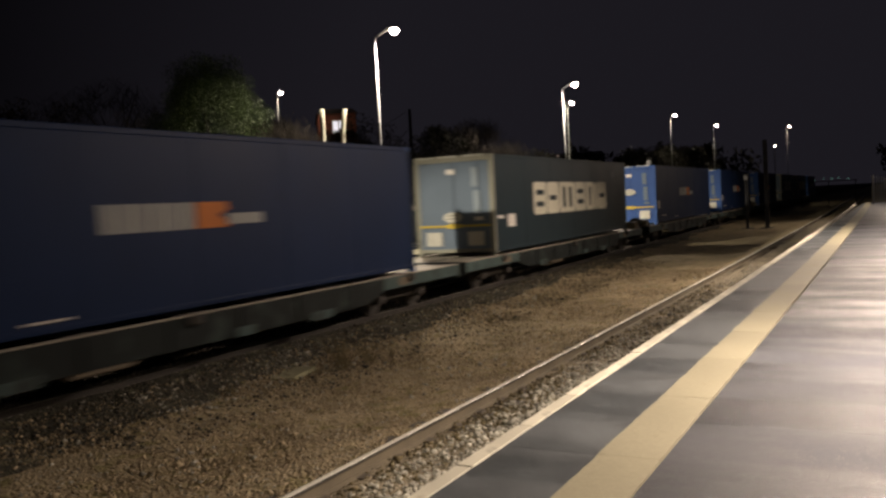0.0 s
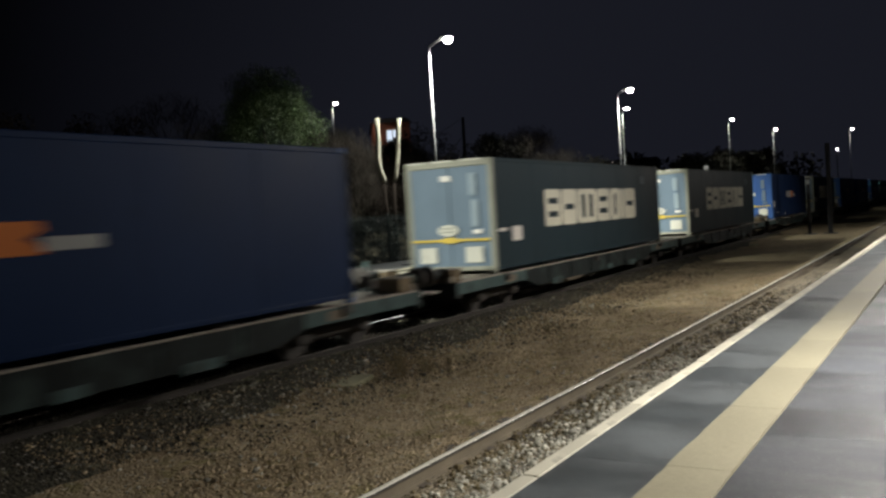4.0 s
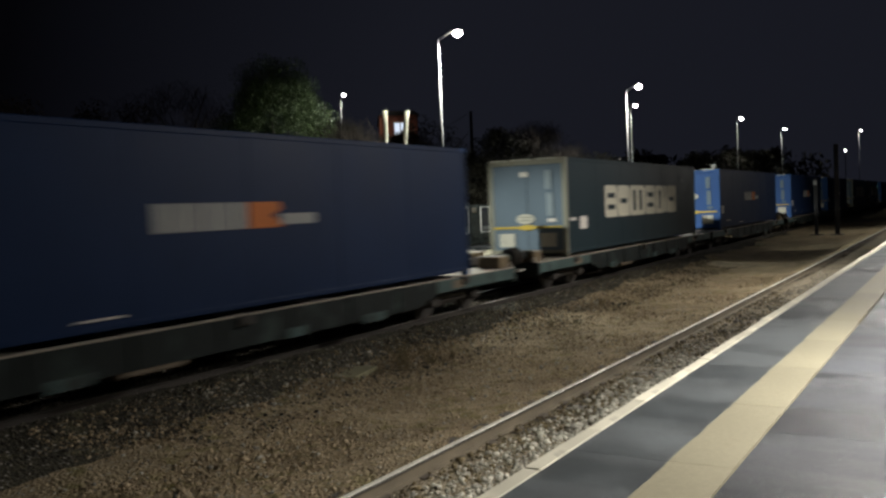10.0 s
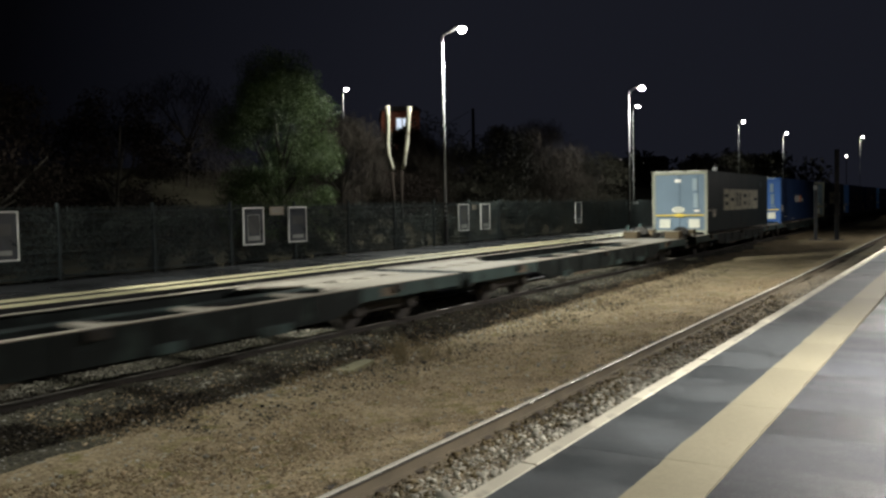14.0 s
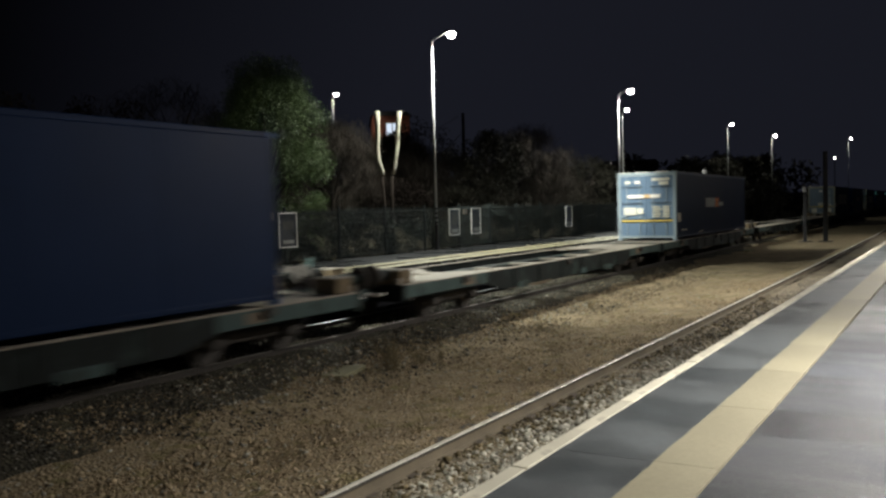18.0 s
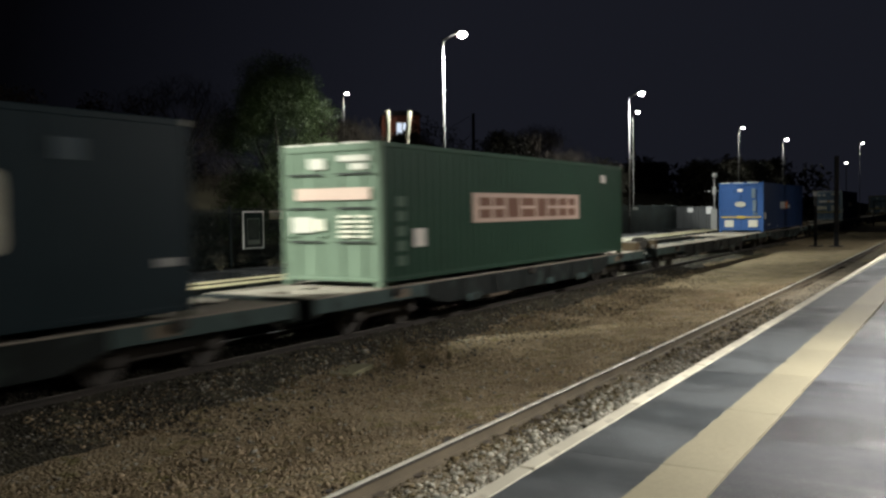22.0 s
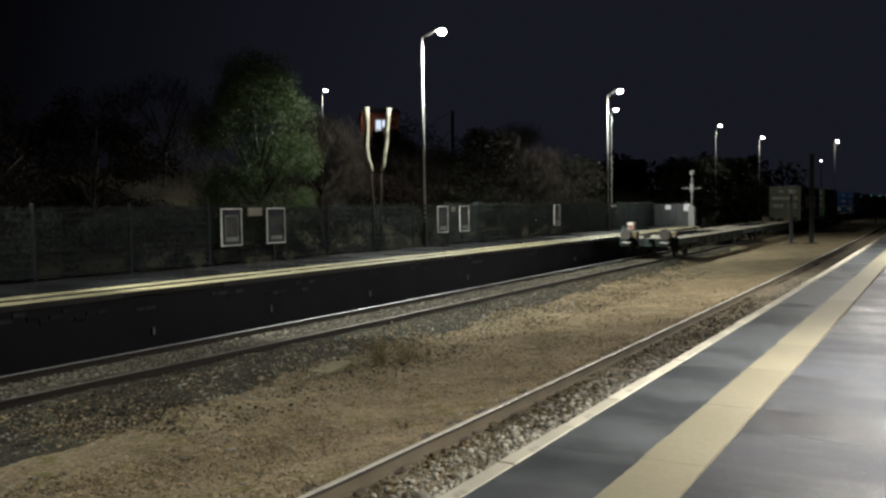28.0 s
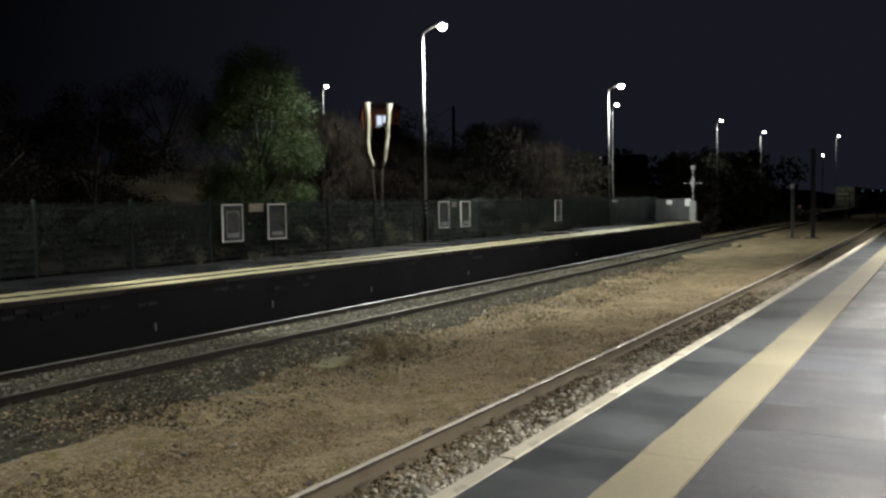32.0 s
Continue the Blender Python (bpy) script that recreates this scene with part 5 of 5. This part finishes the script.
def box_doors(t, rib_m, wide_m, bottom_band=None):
    """Markings, and flat dark bars for the shadow under the ribs, on corrugated rear doors."""
    # flat dark bars paint the shadow line beneath each rib
    for z in (0.88, 1.56, 2.24):
        for x0, x1 in ((-1.05, -0.16), (0.16, 1.08)):
            on_door(t, "door_rib", x0, x1, z, z + 0.032, M["dark_gap"])
    if bottom_band is None and wide_m is M["cream"]:
        for k in range(7):
            x = -1.02 + 0.295 * k
            on_door(t, "marking_block", x, x + (0.25 if k != 5 else 0.12), 1.76, 2.0, wide_m, "cream painted block")
    else:
        on_door(t, "marking_panel", -0.85, 1.02, 1.74, 1.98, wide_m, "pale marking panel") if bottom_band is None else [
            on_door(t, "marking_strip", x0, x1, 1.79, 1.94, m) for x0, x1, m in ((-0.8, -0.1, wide_m), (-0.09, 0.16, M["orange_faded"]), (0.17, 0.6, wide_m))]
    if bottom_band:
        on_door(t, "marking", -0.9, -0.68, 2.4, 2.52, M["cream"])
        on_door(t, "marking", -0.5, -0.26, 2.4, 2.52, M["plate_white"])
    else:
        on_door(t, "marking", -0.5, -0.1, 2.36, 2.58, M["mark_pale"])
    on_door(t, "marking", 0.25, 1.0, 2.5, 2.62, M["mark_pale"])
    on_door(t, "marking", 0.55, 0.95, 2.33, 2.46, M["mark_pale"])
    on_door(t, "marking", -0.98, -0.42, 1.08, 1.4, M["mark_pale"])
    on_door(t, "marking", -0.38, -0.14, 1.12, 1.36, M["cream"])
    for k in range(5):
        on_door(t, "marking_bar", 0.25, 0.58 + 0.05 * (k % 2), 0.98 + 0.1 * k, 1.03 + 0.1 * k, M["cream"])
        on_door(t, "marking_bar", 0.7, 0.98, 0.98 + 0.1 * k, 1.03 + 0.1 * k, M["cream"])
    if bottom_band:
        on_door(t, "yellow_strip", -1.12, 1.12, 0.8, 0.86, bottom_band)


def slotted(y0, y1, z0, z1, slots, r=0.12):
    """A block with rounded corners, cut by slots (each y0, y1, z0, z1 as shares of its size), in the side's plane."""
    ys, zs = {0.0, 1.0}, {0.0, 1.0}
    for a, b, c, d in slots:
        ys |= {a, b}
        zs |= {c, d}
    ys, zs = sorted(ys), sorted(zs)
    w, h = y1 - y0, z1 - z0
    g = Geo()
    for i in range(len(ys) - 1):
        for j in range(len(zs) - 1):
            my, mz = (ys[i] + ys[i + 1]) / 2, (zs[j] + zs[j + 1]) / 2
            if any(a < my < b and c < mz < d for a, b, c, d in slots):
                continue
            p, q, u, v = y0 + w * ys[i], y0 + w * ys[i + 1], z0 + h * zs[j], z0 + h * zs[j + 1]
            k = min(r, (q - p) * 0.9, (v - u) * 0.9)
            o = []
            for cy, cz, sy, sz, corner in ((p, u, 1, 1, (0, 0)), (q, u, -1, 1, (1, 0)), (q, v, -1, -1, (1, 1)), (p, v, 1, -1, (0, 1))):
                outer = (i == (0, len(ys) - 2)[corner[0]]) and (j == (0, len(zs) - 2)[corner[1]])
                if not outer:
                    o.append((cy, cz))
                    continue
                arc = [(cy, cz + sz * k), (cy + sy * k * 0.3, cz + sz * k * 0.3), (cy + sy * k, cz)]
                o += arc if corner in ((0, 0), (1, 1)) else arc[::-1]
            g.prism(o, "x", CW + 0.002, CW + 0.008)
    return g


def block_logo(t):
    """A row of seven rounded cream blocks with slots, where the owner's mark is painted."""
    z0, z1 = 1.9, 2.93
    two = [(0.2, 0.8, 0.24, 0.4), (0.2, 0.8, 0.6, 0.76)]
    one = [(0.2, 0.8, 0.42, 0.58)]
    bars = [(0.21, 0.39, 0.16, 0.84), (0.61, 0.79, 0.16, 0.84)]
    mid = [(0.4, 0.6, 0.16, 0.84)]
    y = -3.87
    for w, cut in ((1.17, two), (1.13, one), (1.62, bars), (1.15, two), (1.0, mid), (0.32, []), (1.15, one)):
        part("logo_block", slotted(y, y + w, z0, z1, cut), M["cream"], t, "cream painted block")
        y += w + 0.065


def slate_container(doors):
    t = container_shell("slate_container", "slate grey container with cream painted blocks and %s doors" % ("pale blue" if doors == "smooth" else "grey ribbed"),
                        M["c_slate"], M["d_pale"] if doors == "smooth" else M["d_grey"], M["frame_grey"], False, doors != "smooth")
    block_logo(t)
    on_side(t, "side_plate", -6.0, -5.45, 1.63, 2.0, M["plate_white"], "square pale plate")
    on_side(t, "side_plate", 4.75, 5.2, 3.08, 3.36, M["mark_dim"], "dull blue-grey plate")
    if doors == "smooth":
        on_side(t, "side_label", -6.75, -6.3, 1.9, 1.98, M["plate_white"])
        for k in range(9):
            on_side(t, "code_bar", 6.02, 6.2 - 0.04 * (k % 2), 1.5 + 0.19 * k, 1.58 + 0.19 * k, M["code_slate"])
        smooth_doors(t, 1.12, M["f_steel"], M["plate_white"])
    else:
        on_side(t, "side_label", 6.3, 6.75, 1.62, 1.74, M["mark_white"])
        box_doors(t, M["d_grey"], M["cream"])
    return t


def lengthen(t, by):
    """Sets the rear end of a container farther back."""
    for ob in t.children_recursive:
        for v in ob.data.vertices:
            if v.co.y < -6.25:
                v.co.y -= by


def blue_container(doors):
    t = container_shell("blue_container", "blue container with a white and orange side mark" if doors == "smooth" else "blue container with ribbed pale-marked doors",
                        M["c_blue"], M["d_blue"] if doors == "smooth" else M["d_steel"], M["d_blue"] if doors == "smooth" else M["f_steel"], doors != "smooth", doors != "smooth")
    for k in range(6):
        y = -1.9 + 0.31 * k
        on_side(t, "logo_bar", y, y + (0.26 if k % 2 else 0.24), 2.2, 2.62, M["mark_white"], "greyish white mark")
    part("logo_bar", Geo().prism([(-0.02, 2.2), (0.74, 2.2), (0.66, 2.33), (0.5, 2.4), (0.74, 2.5), (0.7, 2.62), (-0.02, 2.62)], "x", CW + 0.002, CW + 0.008), M["orange"], t, "orange mark")
    on_side(t, "logo_bar", 0.72, 1.6, 2.24, 2.42, M["mark_white"], "greyish white mark")
    on_side(t, "side_plate", -6.75, -6.3, 1.63, 2.0, M["plate_white"], "square pale plate")
    on_side(t, "side_label", -6.15, -5.3, 1.25, 1.29, M["plate_white"])
    on_side(t, "side_label", -3.2, -2.5, 1.1, 1.13, M["plate_white"])
    if doors == "smooth":
        smooth_doors(t, 1.62, M["d_pale"], M["d_pale"])
        lengthen(t, 0.3)
    else:
        box_doors(t, M["d_blue"], M["plate_white"], M["band_yellow"])
    return t


def green_container():
    t = container_shell("green_container", "green ribbed container with a faded pink side panel", M["c_green"], M["d_green"], M["d_green"], True)
    on_side(t, "logo_panel", -3.3, 3.2, 2.07, 2.77, M["pink_panel"], "faded pink panel")
    y = -2.95
    for w, k in ((0.62, 2), (0.6, 3), (0.7, 1), (0.85, 0), (0.62, 1), (0.6, 3), (0.6, 3), (0.5, 2)):
        for z0, z1 in ((2.17, 2.38), (2.46, 2.66)) if k != 1 else ((2.17, 2.66),):
            on_side(t, "logo_mark", y, y + w - 0.06, z0, z1, M["pink_mark"], lift=0.006)
        y += w + 0.11
    on_side(t, "side_plate", -5.8, -5.35, 1.62, 2.0, M["plate_white"], "square pale plate")
    for k in range(5):
        on_side(t, "code_bar", -6.42, -6.1, 1.26 + 0.3 * k, 1.46 + 0.3 * k, M["code_green"])
    on_side(t, "side_plate", 5.0, 5.45, 3.16, 3.4, M["plate_white"])
    box_doors(t, M["d_green"], M["pink_panel"], None)
    return t


WHALF = 9.1


def wagon_proto(outer, label):
    """One half of a twin flat wagon. outer: which end (+1 forward, -1 rear) carries the buffers."""
    t = thing("container_wagon", label, "wagon", "flat wagons of the train")
    for s in (-1, 1):
        mid = [(-WHALF + 3.65, 0.56), (-WHALF + 4.4, 0.36), (WHALF - 4.4, 0.36), (WHALF - 3.65, 0.56), (WHALF - 3.65, 0.84), (-WHALF + 3.65, 0.84)]
        part("side_beam", Geo().prism(mid, "x", s * 1.3 - 0.02, s * 1.3 + 0.02), M["wagon"], t)
        for e in (-1, 1):
            a, b = sorted((e * WHALF, e * (WHALF - 3.65)))
            part("end_beam", Geo().box(s * 1.3 - 0.022, s * 1.3 + 0.022, a, b, 0.58, 0.84, bev=0.008), M["wagon_end"], t, "grey-green painted end beam")
            part("tan_patch", Geo().box(s * 1.3 - 0.024, s * 1.3 + 0.024, e * 6.35 - 0.26, e * 6.35 + 0.26, 0.62, 0.8, bev=0.004), M["beige"], t, "tan repair patch on the beam")
        part("beam_flange", Geo().box(s * 1.27 - (0.08 if s > 0 else 0.06), s * 1.27 + (0.06 if s > 0 else 0.08), -WHALF, WHALF, 0.842, 0.862, bev=0.004), M["wagon_deck"], t, "dusty pale flange")
        for k in range(6):
            y = -4.0 + 1.6 * k
            part("rib", Geo().box(s * 1.33 - 0.012, s * 1.33 + 0.012, y - 0.03, y + 0.03, 0.38, 0.84), M["wagon"], t)
        for y, w, z in ((-3.4, 0.3, 0.3), (0.9, 0.22, 0.34), (3.1, 0.36, 0.3)):
            part("lashing_plate", Geo().box(s * 1.325, s * 1.325 + s * 0.02, y - w, y + w, z, z + 0.16, bev=0.004) if s > 0 else Geo().box(-1.345, -1.325, y - w, y + w, z, z + 0.16, bev=0.004), M["wagon_end"], t)
        part("equipment_box", Geo().box(s * 1.16 - 0.14, s * 1.16 + 0.14, -2.6, -1.5, 0.28, 0.62, bev=0.03), M["beige"] if s > 0 else M["wagon"], t)
        for y in (-6.6, -0.3, 6.6):
            part("spigot", Geo().box(s * 1.22 - 0.06, s * 1.22 + 0.06, y - 0.09, y + 0.09, 0.862, 0.93, bev=0.02) if abs(y) > 7 else Geo().box(s * 1.36 - 0.04, s * 1.36 + 0.04, y - 0.12, y + 0.12, 0.7, 0.858, bev=0.02), M["wheel_steel"], t)
    part("centre_sill", Geo().box(-0.2, 0.2, -WHALF, WHALF, 0.45, 0.80, bev=0.02), M["wagon"], t)
    for y0, y1 in ((-4.15, 1), (-2.1, 1), (0.0, 1), (1.9, 1), (4.1, 1)):
        part("cross_member", Geo().box(-1.2, 1.2, y0 - 0.09, y0 + 0.09, 0.46, 0.66, bev=0.01), M["wagon"], t)
        # tapered arm from the near flange to the sill
        if abs(y0) < 4.6:
            part("deck_arm", Geo().prism([(1.2, y0 - 0.42), (1.2, y0 + 0.42), (0.8, y0 + 0.12), (0.3, y0 + 0.04), (0.3, y0 - 0.03), (0.8, y0 - 0.1)], "z", 0.80, 0.848), M["wagon_deck"], t, "dusty pale deck arm")
    for s in (-1, 1):
        # end deck over the bogie with round openings between its plates
        y0, y1 = sorted((s * 5.6, s * WHALF))
        for x0, x1 in ((-1.12, -0.26), (0.26, 1.12)):
            part("deck_plate", Geo().box(x0, x1, y0, y1, 0.815, 0.85, bev=0.006), M["wagon_deck"], t, "dusty pale deck plate")
            a, b = (x1, x0) if x0 > 0 else (x0, x1)
            part("deck_horn", Geo().prism([(b, s * 5.6), (a, s * 5.6), (a, s * 4.7), (a + (b - a) * 0.22, s * 4.78)], "z", 0.816, 0.848), M["wagon_deck"], t, "pointed end of the deck plate")
        for k in range(4):
            y = y0 + 0.35 + k * 0.93
            part("deck_strap", Geo().box(-0.28, 0.28, y - 0.24, y + 0.24, 0.80, 0.846, bev=0.006), M["wagon_deck"], t)
        part("headstock", Geo().box(-1.32, 1.32, s * WHALF - 0.1, s * WHALF + 0.1, 0.5, 0.855, bev=0.03), M["wagon"], t)
        b = part("bogie", Geo().box(-0.98, -0.86, s * 6.6 - 1.25, s * 6.6 + 1.25, 0.3, 0.5, bev=0.04).box(0.86, 0.98, s * 6.6 - 1.25, s * 6.6 + 1.25, 0.3, 0.5, bev=0.04).box(-0.95, 0.95, s * 6.6 - 0.25, s * 6.6 + 0.25, 0.28, 0.5, bev=0.04), M["wheel_steel"], t)
        for k in (-0.9, 0.9):
            y = s * 6.6 + k
            part("axle", Geo().tube((-1.05, y, 0.365), (1.05, y, 0.365), 0.07, n=10), M["wheel_steel"], b)
            for x in (-0.75, 0.75):
                part("wheel", Geo().tube((x - 0.065, y, 0.365), (x + 0.065, y, 0.365), 0.365, n=24).tube((x - 0.075, y, 0.365), (x + 0.075, y, 0.365), 0.12, n=12), M["wheel_steel"], b)
            for x in (-1.0, 1.0):
                part("axle_box", Geo().box(x - 0.1, x + 0.1, y - 0.15, y + 0.15, 0.25, 0.49, bev=0.04), M["wheel_steel"], b)
    e = outer * WHALF
    for x in (-0.875, 0.875):
        bf = part("buffer", Geo().tube((x, e, 1.06), (x, e + outer * 0.55, 1.06), 0.12, 0.1, 12), M["wagon"], t)
        part("buffer_head", Geo().tube((x, e + outer * 0.55, 1.06), (x, e + outer * 0.62, 1.06), 0.24, n=16), M["wheel_steel"], bf)
        part("buffer_box", Geo().box(x - 0.3, x + 0.3, min(e, e - outer * 0.5), max(e, e - outer * 0.5), 0.85, 1.14, bev=0.03), M["buffer_brown"], t, "tan-brown buffer box")
        # added pale plate, puts the lit top of the box into colour
        part("box_lid", Geo().box(x - 0.31, x + 0.31, min(e, e - outer * 0.5) - 0.01, max(e, e - outer * 0.5) + 0.01, 1.14, 1.158, bev=0.004), M["wagon_deck"], t, "pale plate for the lit top of the buffer box")
    for x in (-0.85, 0.85):
        part("step", Geo().box(x - 0.2, x + 0.2, min(e + outer * 0.34, e + outer * 0.58), max(e + outer * 0.34, e + outer * 0.58), 0.68, 0.71, bev=0.006).box(x - 0.02, x + 0.02, min(e, e + outer * 0.42), max(e, e + outer * 0.42), 0.64, 0.68), M["plate_white"], t, "pale step plate")
    part("coupling", Geo().box(-0.08, 0.08, min(e, e + outer * 0.6), max(e, e + outer * 0.6), 0.88, 1.08, bev=0.03), M["wheel_steel"], t)
    part("end_post", Geo().box(-1.2, -1.08, e - 0.06, e + 0.06, 0.85, 1.4, bev=0.02), M["wagon_end"], t)
    part("end_post", Geo().box(1.08, 1.2, e - 0.06, e + 0.06, 0.85, 0.99, bev=0.02), M["wagon_deck"], t)
    if outer > 0:
        part("drawbar", Geo().box(-0.1, 0.1, -WHALF - 0.62, -WHALF + 0.1, 0.5, 0.66, bev=0.03), M["wheel_steel"], t)
    return t


PITCH, LEAD, SECOND = 38.498, -29.015, -10.31


def run(u):
    """The rows of a vehicle whose middle lies u metres behind the train's mark."""
    rows = []
    for k in range(33):
        t = float(k)
        x, y, turn = on_track(13.4 * t + 0.00966 * t * t - u)
        rows.append((t, pose(x, y, 0, 0, 0, turn)))
    return rows


TRAIN = []   # vehicle, offset
NUDGE = {(1, False): 0.45}   # loads that stand farther back on their wagon


def build_train():
    front = wagon_proto(1, "grey-green flat wagon, leading half of a pair")
    rear = wagon_proto(-1, "grey-green flat wagon, trailing half of a pair")
    blue, slate, green = blue_container("smooth"), slate_container("smooth"), green_container()
    blue2, slate2 = blue_container("ribbed"), slate_container("ribbed")
    loads = {-3: (blue, slate), -2: (slate, blue), -1: (blue, blue), 0: (slate, blue), 1: (slate, slate), 2: (blue, blue), 3: (blue, slate), 4: (blue, slate), 5: (None, None), 6: (blue2, None), 7: (blue, None),
             8: (green, slate2), 9: (None, None)}
    used = set()

    def take(proto, u):
        m = run(u)[0][1]
        if proto.name in used:
            ob = copy_thing(proto, m)
        else:
            used.add(proto.name)
            ob = proto
            ob.matrix_basis = m
        TRAIN.append((ob, u))
        return ob
    for n, pair in loads.items():
        u1, u2 = LEAD + PITCH * n, SECOND + PITCH * n
        for w, u, load in ((front, u1, pair[0]), (rear, u2, pair[1])):
            take(w, u)
            if load is not None:
                take(load, u + NUDGE.get((n, w is rear), 0.0))
    # red lamp on the last wagon
    t = thing("tail_lamp", "red tail lamp on the last wagon", "lamp")
    part("lamp_body", Geo().box(-0.14, 0.14, -0.1, 0.1, 0, 0.22, bev=0.03), M["lamp_pink"], t)
    part("lamp_top", Geo().box(-0.15, 0.15, -0.11, 0.11, 0.22, 0.32, bev=0.03), M["mark_pale"], t, "white top of the lamp")
    part("lens", Geo().tube((0, -0.101, 0.11), (0, -0.12, 0.11), 0.055, n=16), M["tail_red"], t, "glowing red lens")
    TRAIN.append((t, None))


build_train()


def motions():
    last = SECOND + PITCH * 9
    for ob, u in TRAIN:
        if u is None:
            off = pose(-0.9, -WHALF + 0.35, 1.243)
            walk(ob, [(t, m @ off) for t, m in run(last)])
        else:
            walk(ob, run(u))


motions()
